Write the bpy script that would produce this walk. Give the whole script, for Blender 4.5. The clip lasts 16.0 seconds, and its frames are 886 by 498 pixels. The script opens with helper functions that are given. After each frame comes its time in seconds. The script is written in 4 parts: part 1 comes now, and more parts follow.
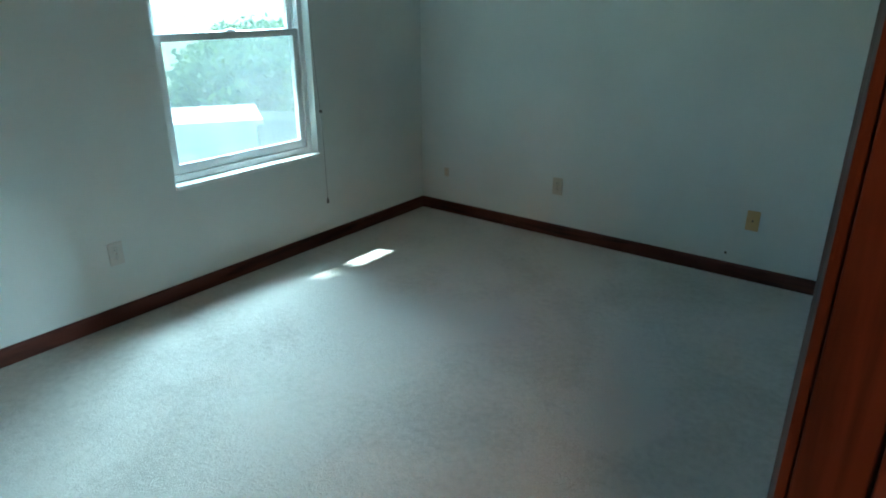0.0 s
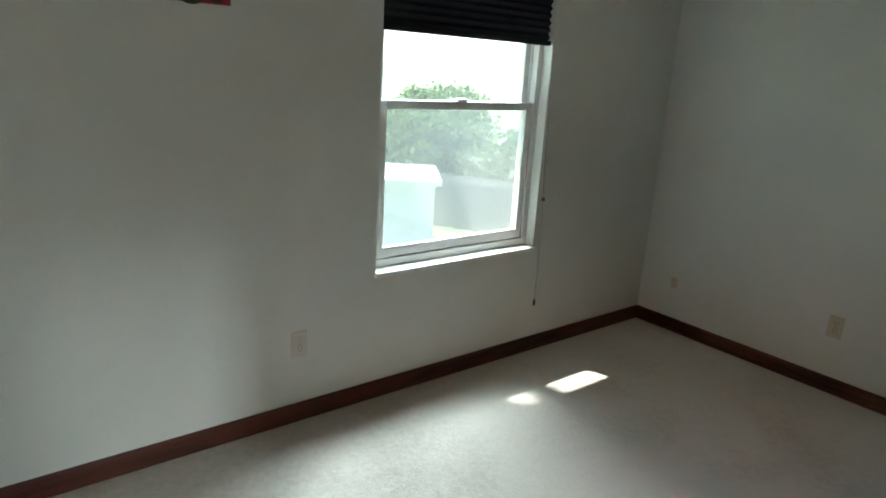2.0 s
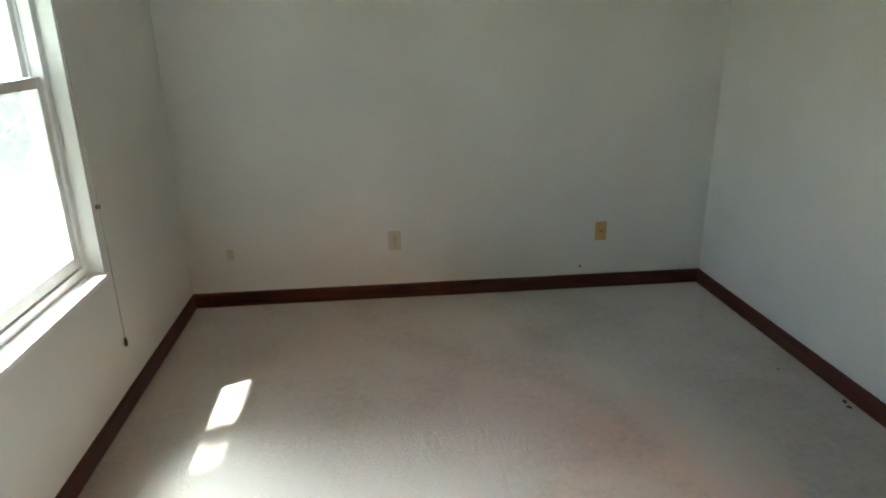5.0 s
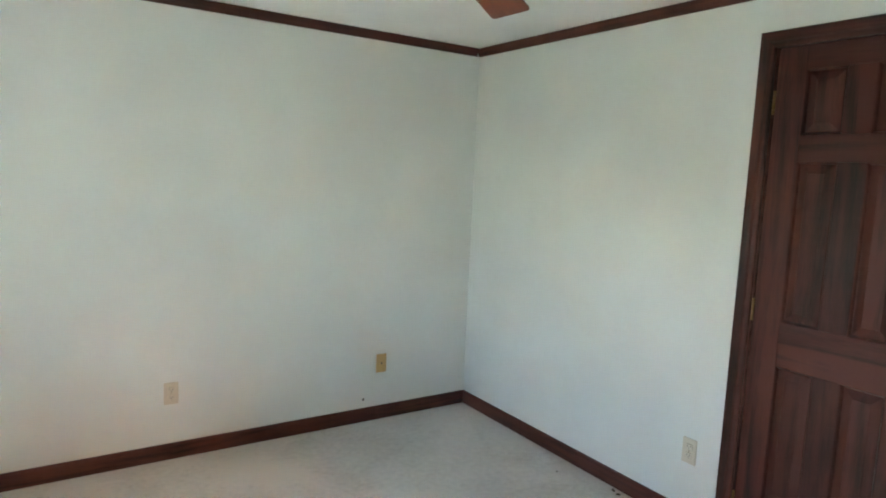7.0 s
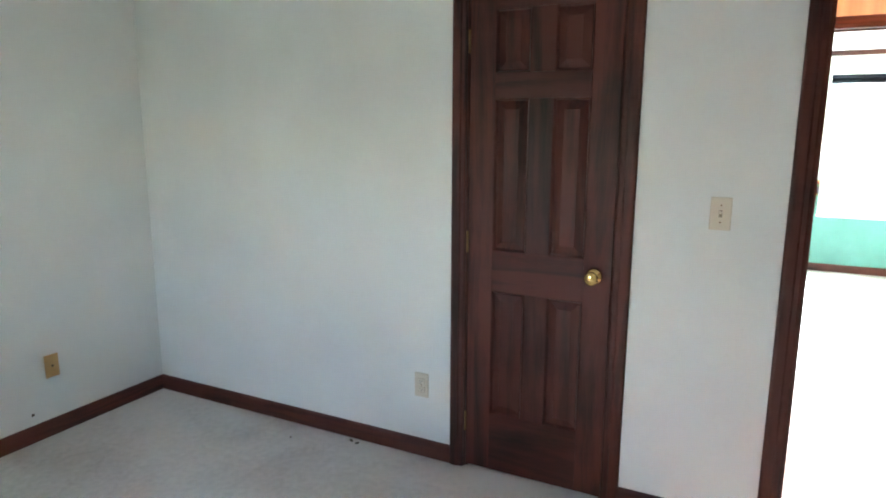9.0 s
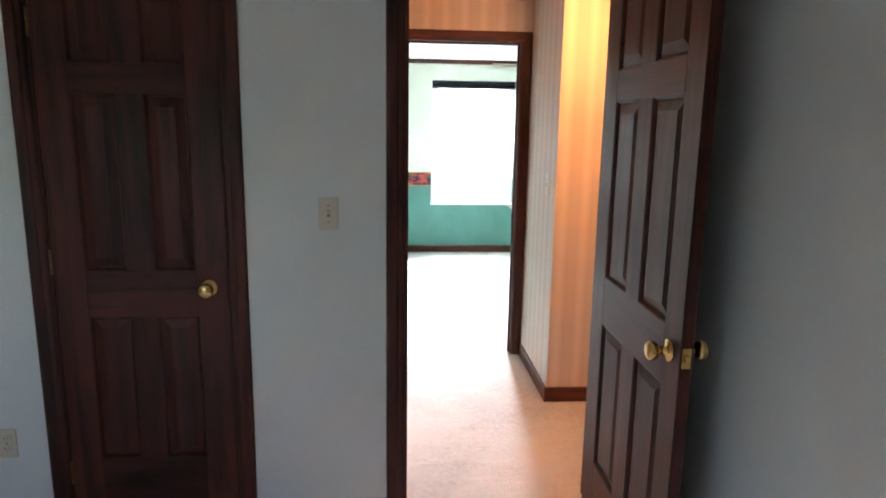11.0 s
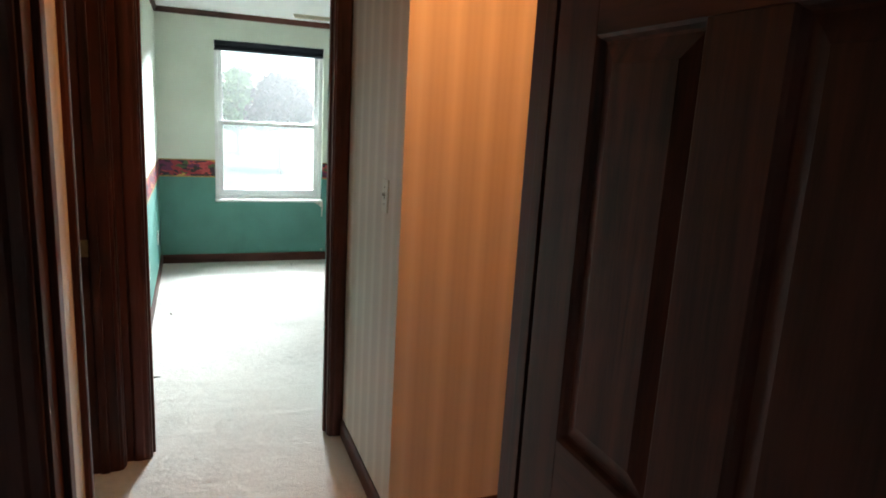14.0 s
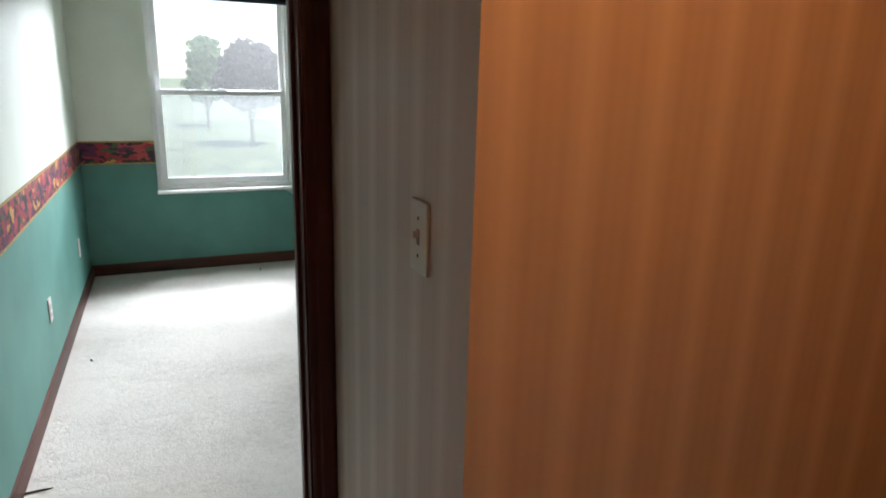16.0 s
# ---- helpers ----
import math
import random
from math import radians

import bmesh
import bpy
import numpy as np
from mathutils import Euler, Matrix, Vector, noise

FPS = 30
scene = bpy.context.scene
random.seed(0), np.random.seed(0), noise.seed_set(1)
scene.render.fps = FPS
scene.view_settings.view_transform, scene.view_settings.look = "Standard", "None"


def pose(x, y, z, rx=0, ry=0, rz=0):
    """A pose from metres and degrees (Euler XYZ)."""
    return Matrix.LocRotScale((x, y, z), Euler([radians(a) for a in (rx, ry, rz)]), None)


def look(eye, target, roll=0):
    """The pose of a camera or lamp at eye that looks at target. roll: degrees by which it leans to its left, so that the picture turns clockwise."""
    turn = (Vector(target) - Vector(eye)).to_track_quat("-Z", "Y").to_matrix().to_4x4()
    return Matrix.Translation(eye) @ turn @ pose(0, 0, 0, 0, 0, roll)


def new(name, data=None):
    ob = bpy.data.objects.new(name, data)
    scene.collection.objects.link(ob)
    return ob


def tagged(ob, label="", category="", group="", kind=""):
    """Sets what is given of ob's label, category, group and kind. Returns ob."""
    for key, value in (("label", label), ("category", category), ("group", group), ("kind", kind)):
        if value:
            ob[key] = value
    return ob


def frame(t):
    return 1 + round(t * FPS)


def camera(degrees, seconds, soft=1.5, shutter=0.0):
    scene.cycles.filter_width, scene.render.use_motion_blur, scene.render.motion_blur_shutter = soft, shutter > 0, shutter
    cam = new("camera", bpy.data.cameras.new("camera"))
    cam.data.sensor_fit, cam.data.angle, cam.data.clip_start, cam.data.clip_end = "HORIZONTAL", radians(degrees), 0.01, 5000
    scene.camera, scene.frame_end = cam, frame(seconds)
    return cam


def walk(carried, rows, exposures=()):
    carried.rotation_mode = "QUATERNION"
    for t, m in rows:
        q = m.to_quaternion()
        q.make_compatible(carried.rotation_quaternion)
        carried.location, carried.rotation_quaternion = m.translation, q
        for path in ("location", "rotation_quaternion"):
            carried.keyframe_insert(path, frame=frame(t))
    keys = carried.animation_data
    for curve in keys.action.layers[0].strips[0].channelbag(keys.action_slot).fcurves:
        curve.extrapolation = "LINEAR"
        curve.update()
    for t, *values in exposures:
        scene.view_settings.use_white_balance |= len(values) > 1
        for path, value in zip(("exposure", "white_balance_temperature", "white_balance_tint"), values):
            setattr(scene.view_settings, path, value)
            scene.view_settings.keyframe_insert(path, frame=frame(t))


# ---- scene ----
cam = camera(69.3, 16.0, soft=1.9)

PATH = [
    (0, (0.027, -3.703, 1.487), (-1.097, -2.216, 0.763), -0.1),
    (0.5, (-0.077, -3.629, 1.47), (-1.304, -2.243, 0.711), -0.0),
    (1, (-0.335, -3.557, 1.486), (-1.48, -2.032, 0.885), 1.1),
    (1.5, (-0.535, -3.496, 1.477), (-1.709, -2.0, 0.858), 2.0),
    (2, (-0.716, -3.435, 1.481), (-2.217, -2.232, 0.936), 3.5),
    (2.5, (-0.98, -3.489, 1.484), (-2.634, -2.529, 0.899), 1.1),
    (3, (-1.149, -3.486, 1.45), (-2.595, -2.21, 0.919), -0.9),
    (3.5, (-1.36, -3.47, 1.457), (-2.421, -1.87, 0.896), -1.2),
    (4, (-1.581, -3.452, 1.459), (-2.451, -1.741, 0.898), 1.0),
    (4.5, (-1.771, -3.482, 1.463), (-2.137, -1.609, 0.866), -2.5),
    (5, (-1.899, -3.455, 1.466), (-1.71, -1.571, 0.82), -0.8),
    (5.2, (-1.903, -3.426, 1.489), (-1.669, -1.54, 0.864), -1.2),
    (7.5, (-2.51, -3.299, 1.518), (-1.216, -1.783, 1.358), 1.6),
    (8, (-2.458, -3.172, 1.508), (-1.035, -1.777, 1.362), -0.6),
    (8.5, (-2.448, -3.087, 1.511), (-0.839, -1.926, 1.257), 0.4),
    (9, (-2.431, -3.04, 1.501), (-0.673, -2.16, 1.129), 0.3),
    (9.5, (-2.391, -3.063, 1.531), (-0.547, -2.412, 1.109), 0.8),
    (10, (-2.395, -3.083, 1.527), (-0.479, -2.692, 1.105), 1.0),
    (10.2, (-2.399, -3.094, 1.527), (-0.460, -2.836, 1.104), 1.0),
    (12.3, (-1.95, -3.228, 1.493), (-0.025, -3.676, 1.118), 1.6),
    (12.5, (-1.887, -3.221, 1.488), (0.012, -3.696, 1.076), 1.9),
    (13, (-1.565, -3.209, 1.494), (0.28, -3.816, 1.016), 0.9),
    (13.5, (-1.264, -3.255, 1.473), (0.521, -4.052, 1.054), 1.5),
    (14, (-0.913, -3.371, 1.492), (0.908, -4.092, 1.088), 3.3),
    (14.5, (-0.524, -3.411, 1.482), (1.318, -3.98, 0.949), 2.0),
    (15, (-0.242, -3.42, 1.476), (1.552, -4.091, 0.902), 1.0),
    (15.5, (0.071, -3.555, 1.476), (1.887, -4.222, 0.971), 2.7),
    (16, (0.334, -3.642, 1.445), (2.11, -4.412, 0.94), 1.5),
]
EXPOSURES = ((0, 2.6, 4900, -17), (0.5, 2.65, 5200, -12), (1.5, 2.6, 6050, -6), (2, 2.5, 6350, 1), (3.5, 2.28, 6500, 9), (4, 2.1, 6500, 10), (4.5, 2.3, 6550, 9), (5, 3.25, 6750, 6), (7.5, 4.35, 6150, 8), (8.5, 4.2, 6050, 12), (9.5, 4.25, 6100, 13), (10, 3.9, 5950, 14), (12.3, 1.7, 5850, 13), (13, 1.25, 5850, 11), (13.6, 1.4, 6050, 7), (14, 1.5, 6150, 5), (14.5, 1.25, 6200, 6), (15, 1.0, 6150, 9), (16, 0.82, 6200, 13))
walk(cam, [(t, look(eye, target, roll)) for t, eye, target, roll in PATH], EXPOSURES)

# ---- light ----
SUN_TRAVEL = Vector((0.54, 0.26, -1.0)).normalized()
world = bpy.data.worlds.new("sky")
scene.world = world
world.use_nodes = True
wn, wl = world.node_tree.nodes, world.node_tree.links
sky = wn.new("ShaderNodeTexSky")
sky.sky_type = "NISHITA"
sky.sun_disc = False
sky.sun_elevation = math.asin(-SUN_TRAVEL.z)
sky.sun_rotation = math.atan2(-SUN_TRAVEL.x, -SUN_TRAVEL.y)
sky.air_density, sky.dust_density, sky.ozone_density = 1.0, 0.7, 1.0
wl.new(sky.outputs[0], wn["Background"].inputs[0])
wn["Background"].inputs[1].default_value = 0.15
sun = new("sun", bpy.data.lights.new("sun", "SUN"))
sun.data.energy, sun.data.angle, sun.data.color = 3.8, radians(0.6), (1.0, 0.95, 0.88)
sun.matrix_world = look(Vector((0, 0, 30)) - SUN_TRAVEL * 10, (0, 0, 30))


def sky_lamp(at, aim, width, height, watts, colour, spread=180):
    """An added area lamp, out of view outside a window, standing in for skylight."""
    ob = new("sky_fill", bpy.data.lights.new("sky_fill", "AREA"))
    ob.data.shape, ob.data.size, ob.data.size_y = "RECTANGLE", width, height
    ob.data.energy, ob.data.color, ob.data.spread = watts, colour, radians(spread)
    ob.matrix_world = look(at, aim)


sky_lamp((-3.6, -0.75, 2.15), (-2.2, -2.3, 0.0), 0.8, 0.5, 8.8, (0.82, 0.93, 0.98), 66)
sky_lamp((6.96, -4.70, 2.40), (3.1, -4.1, 0.4), 0.95, 0.55, 165.0, (0.92, 0.97, 1.0), 130)
sky_lamp((6.3, -4.06, 2.75), (4.6, -4.06, 0.0), 1.2, 0.6, 42.0, (0.92, 0.97, 1.0), 130)
sky_lamp((6.1, -1.6, 2.1), (4.2, -1.9, 0.0), 0.9, 0.6, 95.0, (0.92, 1.0, 0.97), 140)

# ---- materials ----
def mat(name, base, rough=0.6, metal=0.0, vary=0.06, scale=3.0, bump=0.0, bump_scale=80.0, grain=0.0, spec=0.5):
    """A painted or plain surface with two scales of variation and fine relief."""
    m = bpy.data.materials.new(name)
    m.use_nodes = True
    n, l = m.node_tree.nodes, m.node_tree.links
    p = n["Principled BSDF"]
    p.inputs["Roughness"].default_value = rough
    p.inputs["Metallic"].default_value = metal
    p.inputs["Specular IOR Level"].default_value = spec
    co = n.new("ShaderNodeTexCoord")
    big = n.new("ShaderNodeTexNoise")
    big.inputs["Scale"].default_value, big.inputs["Detail"].default_value = scale, 6
    small = n.new("ShaderNodeTexNoise")
    small.inputs["Scale"].default_value, small.inputs["Detail"].default_value = bump_scale, 3
    l.new(co.outputs["Object"], big.inputs["Vector"])
    l.new(co.outputs["Object"], small.inputs["Vector"])
    add = n.new("ShaderNodeMath")
    add.operation = "MULTIPLY_ADD"
    add.inputs[1].default_value = grain
    l.new(small.outputs[0], add.inputs[0])
    l.new(big.outputs[0], add.inputs[2])
    ramp = n.new("ShaderNodeValToRGB")
    lo = [c * (1 - vary * 1.6) for c in base]
    hi = [min(1, c * (1 + vary)) for c in base]
    ramp.color_ramp.elements[0].position, ramp.color_ramp.elements[0].color = 0.3 + grain * 0.3, (*lo, 1)
    ramp.color_ramp.elements[1].position, ramp.color_ramp.elements[1].color = 0.7 + grain * 0.7, (*hi, 1)
    l.new(add.outputs[0], ramp.inputs[0])
    l.new(ramp.outputs[0], p.inputs["Base Color"])
    if bump:
        b = n.new("ShaderNodeBump")
        b.inputs["Strength"].default_value, b.inputs["Distance"].default_value = bump, 0.004
        l.new(small.outputs[0], b.inputs["Height"])
        l.new(b.outputs[0], p.inputs["Normal"])
    return m


def wood(name, dark, light, axis="Z", rough=0.35, scale=15.0):
    """Stained wood: long streaks along one axis, pores, uneven stain."""
    m = bpy.data.materials.new(name)
    m.use_nodes = True
    n, l = m.node_tree.nodes, m.node_tree.links
    p = n["Principled BSDF"]
    co = n.new("ShaderNodeTexCoord")
    mp = n.new("ShaderNodeMapping")
    mp.inputs["Scale"].default_value = [0.07 if a == axis else 1.0 for a in "XYZ"]
    l.new(co.outputs["Object"], mp.inputs[0])
    info = n.new("ShaderNodeObjectInfo")
    mulr = n.new("ShaderNodeMath")
    mulr.operation = "MULTIPLY"
    mulr.inputs[1].default_value = 37.0
    l.new(info.outputs["Random"], mulr.inputs[0])
    shift = n.new("ShaderNodeVectorMath")
    l.new(mp.outputs[0], shift.inputs[0])
    l.new(mulr.outputs[0], shift.inputs[1])
    streak = n.new("ShaderNodeTexNoise")
    streak.inputs["Scale"].default_value, streak.inputs["Detail"].default_value, streak.inputs["Distortion"].default_value = scale, 5, 1.2
    pores = n.new("ShaderNodeTexNoise")
    pores.inputs["Scale"].default_value, pores.inputs["Detail"].default_value = scale * 16, 3
    blotch = n.new("ShaderNodeTexNoise")
    blotch.inputs["Scale"].default_value, blotch.inputs["Detail"].default_value = 3.0, 3
    l.new(shift.outputs[0], streak.inputs["Vector"])
    l.new(shift.outputs[0], pores.inputs["Vector"])
    l.new(co.outputs["Object"], blotch.inputs["Vector"])
    a1 = n.new("ShaderNodeMath")
    a1.operation = "MULTIPLY_ADD"
    a1.inputs[1].default_value = 0.25
    l.new(pores.outputs[0], a1.inputs[0])
    l.new(streak.outputs[0], a1.inputs[2])
    a2 = n.new("ShaderNodeMath")
    a2.operation = "MULTIPLY_ADD"
    a2.inputs[1].default_value = 0.6
    l.new(blotch.outputs[0], a2.inputs[0])
    l.new(a1.outputs[0], a2.inputs[2])
    ramp = n.new("ShaderNodeValToRGB")
    ramp.color_ramp.elements[0].position, ramp.color_ramp.elements[0].color = 0.64, (*dark, 1)
    ramp.color_ramp.elements[1].position, ramp.color_ramp.elements[1].color = 1.0, (*light, 1)
    l.new(a2.outputs[0], ramp.inputs[0])
    tone = n.new("ShaderNodeMapRange")
    tone.inputs[3].default_value, tone.inputs[4].default_value = 0.8, 1.18
    l.new(info.outputs["Random"], tone.inputs[0])
    hsv = n.new("ShaderNodeHueSaturation")
    l.new(tone.outputs[0], hsv.inputs["Value"])
    l.new(ramp.outputs[0], hsv.inputs["Color"])
    l.new(hsv.outputs[0], p.inputs["Base Color"])
    rr = n.new("ShaderNodeMapRange")
    rr.inputs[3].default_value, rr.inputs[4].default_value = rough, rough + 0.2
    p.inputs["Specular IOR Level"].default_value = 0.26
    l.new(blotch.outputs[0], rr.inputs[0])
    l.new(rr.outputs[0], p.inputs["Roughness"])
    b = n.new("ShaderNodeBump")
    b.inputs["Strength"].default_value, b.inputs["Distance"].default_value = 0.12, 0.002
    l.new(pores.outputs[0], b.inputs["Height"])
    l.new(b.outputs[0], p.inputs["Normal"])
    return m


def striped_paper(name, light, dark, axis, period=0.118):
    """Wallpaper with soft vertical stripes of several widths, repeating."""
    m = bpy.data.materials.new(name)
    m.use_nodes = True
    n, l = m.node_tree.nodes, m.node_tree.links
    p = n["Principled BSDF"]
    p.inputs["Roughness"].default_value = 0.55
    co = n.new("ShaderNodeTexCoord")
    sep = n.new("ShaderNodeSeparateXYZ")
    l.new(co.outputs["Object"], sep.inputs[0])
    total = None
    for waves, phase, weight in ((1.0, 0.0, 0.30), (2.0, 1.9, 0.13), (5.0, 0.7, 0.06)):
        turn = n.new("ShaderNodeMath")
        turn.operation = "MULTIPLY_ADD"
        turn.inputs[1].default_value, turn.inputs[2].default_value = 2 * math.pi * waves / period, phase
        l.new(sep.outputs["XYZ".index(axis)], turn.inputs[0])
        sine = n.new("ShaderNodeMath")
        sine.operation = "SINE"
        l.new(turn.outputs[0], sine.inputs[0])
        band = n.new("ShaderNodeMath")
        band.operation = "MULTIPLY_ADD"
        band.inputs[1].default_value, band.inputs[2].default_value = weight, 0.5
        l.new(sine.outputs[0], band.inputs[0])
        if total is not None:
            band.inputs[2].default_value = 0.0
            both = n.new("ShaderNodeMath")
            l.new(total.outputs[0], both.inputs[0])
            l.new(band.outputs[0], both.inputs[1])
            band = both
        total = band
    s2 = total
    noi = n.new("ShaderNodeTexNoise")
    noi.inputs["Scale"].default_value = 4.0
    l.new(co.outputs["Object"], noi.inputs["Vector"])
    s3 = n.new("ShaderNodeMath")
    s3.operation = "MULTIPLY_ADD"
    s3.inputs[1].default_value = 0.25
    l.new(noi.outputs[0], s3.inputs[0])
    l.new(s2.outputs[0], s3.inputs[2])
    ramp = n.new("ShaderNodeValToRGB")
    ramp.color_ramp.elements[0].color, ramp.color_ramp.elements[1].color = (*light, 1), (*dark, 1)
    ramp.color_ramp.elements[0].position, ramp.color_ramp.elements[1].position = 0.2, 1.0
    s3.use_clamp = False
    l.new(s3.outputs[0], ramp.inputs[0])
    l.new(ramp.outputs[0], p.inputs["Base Color"])
    fine = n.new("ShaderNodeTexNoise")
    fine.inputs["Scale"].default_value = 300
    l.new(co.outputs["Object"], fine.inputs["Vector"])
    b = n.new("ShaderNodeBump")
    b.inputs["Strength"].default_value, b.inputs["Distance"].default_value = 0.1, 0.001
    l.new(fine.outputs[0], b.inputs["Height"])
    l.new(b.outputs[0], p.inputs["Normal"])
    return m


def two_tone(name, low, high, split):
    """Wall painted in two colours, one below and one above a height."""
    m = mat(name, high, 0.6, vary=0.04, bump=0.15, bump_scale=120)
    n, l = m.node_tree.nodes, m.node_tree.links
    p = n["Principled BSDF"]
    was = p.inputs["Base Color"].links[0].from_socket
    co = n.new("ShaderNodeTexCoord")
    sep = n.new("ShaderNodeSeparateXYZ")
    l.new(co.outputs["Object"], sep.inputs[0])
    gt = n.new("ShaderNodeMath")
    gt.operation = "GREATER_THAN"
    gt.inputs[1].default_value = split
    l.new(sep.outputs[2], gt.inputs[0])
    noi = n.new("ShaderNodeTexNoise")
    noi.inputs["Scale"].default_value, noi.inputs["Detail"].default_value = 4.0, 6
    l.new(co.outputs["Object"], noi.inputs["Vector"])
    rp = n.new("ShaderNodeValToRGB")
    rp.color_ramp.elements[0].position, rp.color_ramp.elements[1].position = 0.3, 0.7
    rp.color_ramp.elements[0].color = (*[c * 0.88 for c in low], 1)
    rp.color_ramp.elements[1].color = (*[c * 1.08 for c in low], 1)
    l.new(noi.outputs[0], rp.inputs[0])
    mx = n.new("ShaderNodeMix")
    mx.data_type = "RGBA"
    l.new(gt.outputs[0], mx.inputs["Factor"])
    l.new(rp.outputs[0], mx.inputs["A"])
    l.new(was, mx.inputs["B"])
    l.new(mx.outputs["Result"], p.inputs["Base Color"])
    return m


def carpet_material():
    m = bpy.data.materials.new("carpet")
    m.use_nodes = True
    n, l = m.node_tree.nodes, m.node_tree.links
    p = n["Principled BSDF"]
    p.inputs["Roughness"].default_value = 0.95
    p.inputs["Specular IOR Level"].default_value = 0.15
    p.inputs["Sheen Weight"].default_value = 0.25
    p.inputs["Sheen Roughness"].default_value = 0.5
    co = n.new("ShaderNodeTexCoord")
    tex = []
    for scale, detail, dist in ((1.6, 5, 0.6), (34, 5, 0.5), (260, 3, 0.3)):
        t = n.new("ShaderNodeTexNoise")
        t.inputs["Scale"].default_value, t.inputs["Detail"].default_value, t.inputs["Distortion"].default_value = scale, detail, dist
        l.new(co.outputs["Object"], t.inputs["Vector"])
        tex.append(t)
    a = n.new("ShaderNodeMath")
    a.operation = "MULTIPLY_ADD"
    a.inputs[1].default_value = 0.45
    l.new(tex[1].outputs[0], a.inputs[0])
    l.new(tex[0].outputs[0], a.inputs[2])
    a2 = n.new("ShaderNodeMath")
    a2.operation = "MULTIPLY_ADD"
    a2.inputs[1].default_value = 0.45
    l.new(tex[2].outputs[0], a2.inputs[0])
    l.new(a.outputs[0], a2.inputs[2])
    r = n.new("ShaderNodeValToRGB")
    r.color_ramp.elements[0].position, r.color_ramp.elements[0].color = 0.6, (0.42, 0.385, 0.34, 1)
    r.color_ramp.elements[1].position, r.color_ramp.elements[1].color = 1.0, (0.64, 0.60, 0.545, 1)
    mid = r.color_ramp.elements.new(0.85)
    mid.color = (0.56, 0.525, 0.475, 1)
    l.new(a2.outputs[0], r.inputs[0])
    l.new(r.outputs[0], p.inputs["Base Color"])
    h = n.new("ShaderNodeMath")
    h.operation = "MULTIPLY_ADD"
    h.inputs[1].default_value = 0.7
    l.new(tex[1].outputs[0], h.inputs[0])
    l.new(tex[2].outputs[0], h.inputs[2])
    b = n.new("ShaderNodeBump")
    b.inputs["Strength"].default_value, b.inputs["Distance"].default_value = 0.5, 0.008
    l.new(h.outputs[0], b.inputs["Height"])
    tuft = n.new("ShaderNodeTexVoronoi")
    tuft.inputs["Scale"].default_value = 95.0
    l.new(co.outputs["Object"], tuft.inputs["Vector"])
    b2 = n.new("ShaderNodeBump")
    b2.invert = True
    b2.inputs["Strength"].default_value, b2.inputs["Distance"].default_value = 0.28, 0.004
    l.new(tuft.outputs["Distance"], b2.inputs["Height"])
    l.new(b.outputs[0], b2.inputs["Normal"])
    mp = n.new("ShaderNodeMapping")
    mp.inputs["Rotation"].default_value = (0, 0, 0.5)
    mp.inputs["Scale"].default_value = (6.0, 2.2, 1.0)
    l.new(co.outputs["Object"], mp.inputs[0])
    ruck = n.new("ShaderNodeTexNoise")
    ruck.inputs["Scale"].default_value, ruck.inputs["Detail"].default_value, ruck.inputs["Distortion"].default_value = 1.3, 2, 0.8
    l.new(mp.outputs[0], ruck.inputs["Vector"])
    b3 = n.new("ShaderNodeBump")
    b3.inputs["Strength"].default_value, b3.inputs["Distance"].default_value = 0.24, 0.03
    l.new(ruck.outputs[0], b3.inputs["Height"])
    l.new(b2.outputs[0], b3.inputs["Normal"])
    l.new(b3.outputs[0], p.inputs["Normal"])
    return m


def border_material():
    """Printed paper border: crowded leaf shapes in red, plum, gold and black."""
    m = bpy.data.materials.new("border_print")
    m.use_nodes = True
    n, l = m.node_tree.nodes, m.node_tree.links
    p = n["Principled BSDF"]
    p.inputs["Roughness"].default_value = 0.5
    co = n.new("ShaderNodeTexCoord")
    noi = n.new("ShaderNodeTexNoise")
    noi.inputs["Scale"].default_value = 16
    l.new(co.outputs["Object"], noi.inputs["Vector"])
    mixv = n.new("ShaderNodeVectorMath")
    mixv.operation = "MULTIPLY_ADD"
    mixv.inputs[1].default_value = (0.09, 0.09, 0.09)
    l.new(noi.outputs["Color"], mixv.inputs[0])
    l.new(co.outputs["Object"], mixv.inputs[2])
    mp = n.new("ShaderNodeMapping")
    mp.inputs["Rotation"].default_value = (0.6, 0.5, 0.0)
    mp.inputs["Scale"].default_value = (1.0, 0.55, 1.5)
    l.new(mixv.outputs[0], mp.inputs[0])
    v = n.new("ShaderNodeTexVoronoi")
    v.inputs["Scale"].default_value = 24
    l.new(mp.outputs[0], v.inputs["Vector"])
    sep = n.new("ShaderNodeSeparateColor")
    l.new(v.outputs["Color"], sep.inputs[0])
    r = n.new("ShaderNodeValToRGB")
    r.color_ramp.interpolation = "CONSTANT"
    cols = ((0, (0.025, 0.008, 0.02)), (0.22, (0.30, 0.02, 0.03)), (0.45, (0.12, 0.01, 0.06)), (0.6, (0.42, 0.05, 0.05)), (0.76, (0.02, 0.012, 0.01)), (0.88, (0.55, 0.3, 0.06)), (0.95, (0.06, 0.09, 0.03)))
    r.color_ramp.elements[0].color = (*cols[0][1], 1)
    r.color_ramp.elements[1].position, r.color_ramp.elements[1].color = cols[1][0], (*cols[1][1], 1)
    for pos, c in cols[2:]:
        r.color_ramp.elements.new(pos).color = (*c, 1)
    l.new(sep.outputs[0], r.inputs[0])
    l.new(r.outputs[0], p.inputs["Base Color"])
    return m


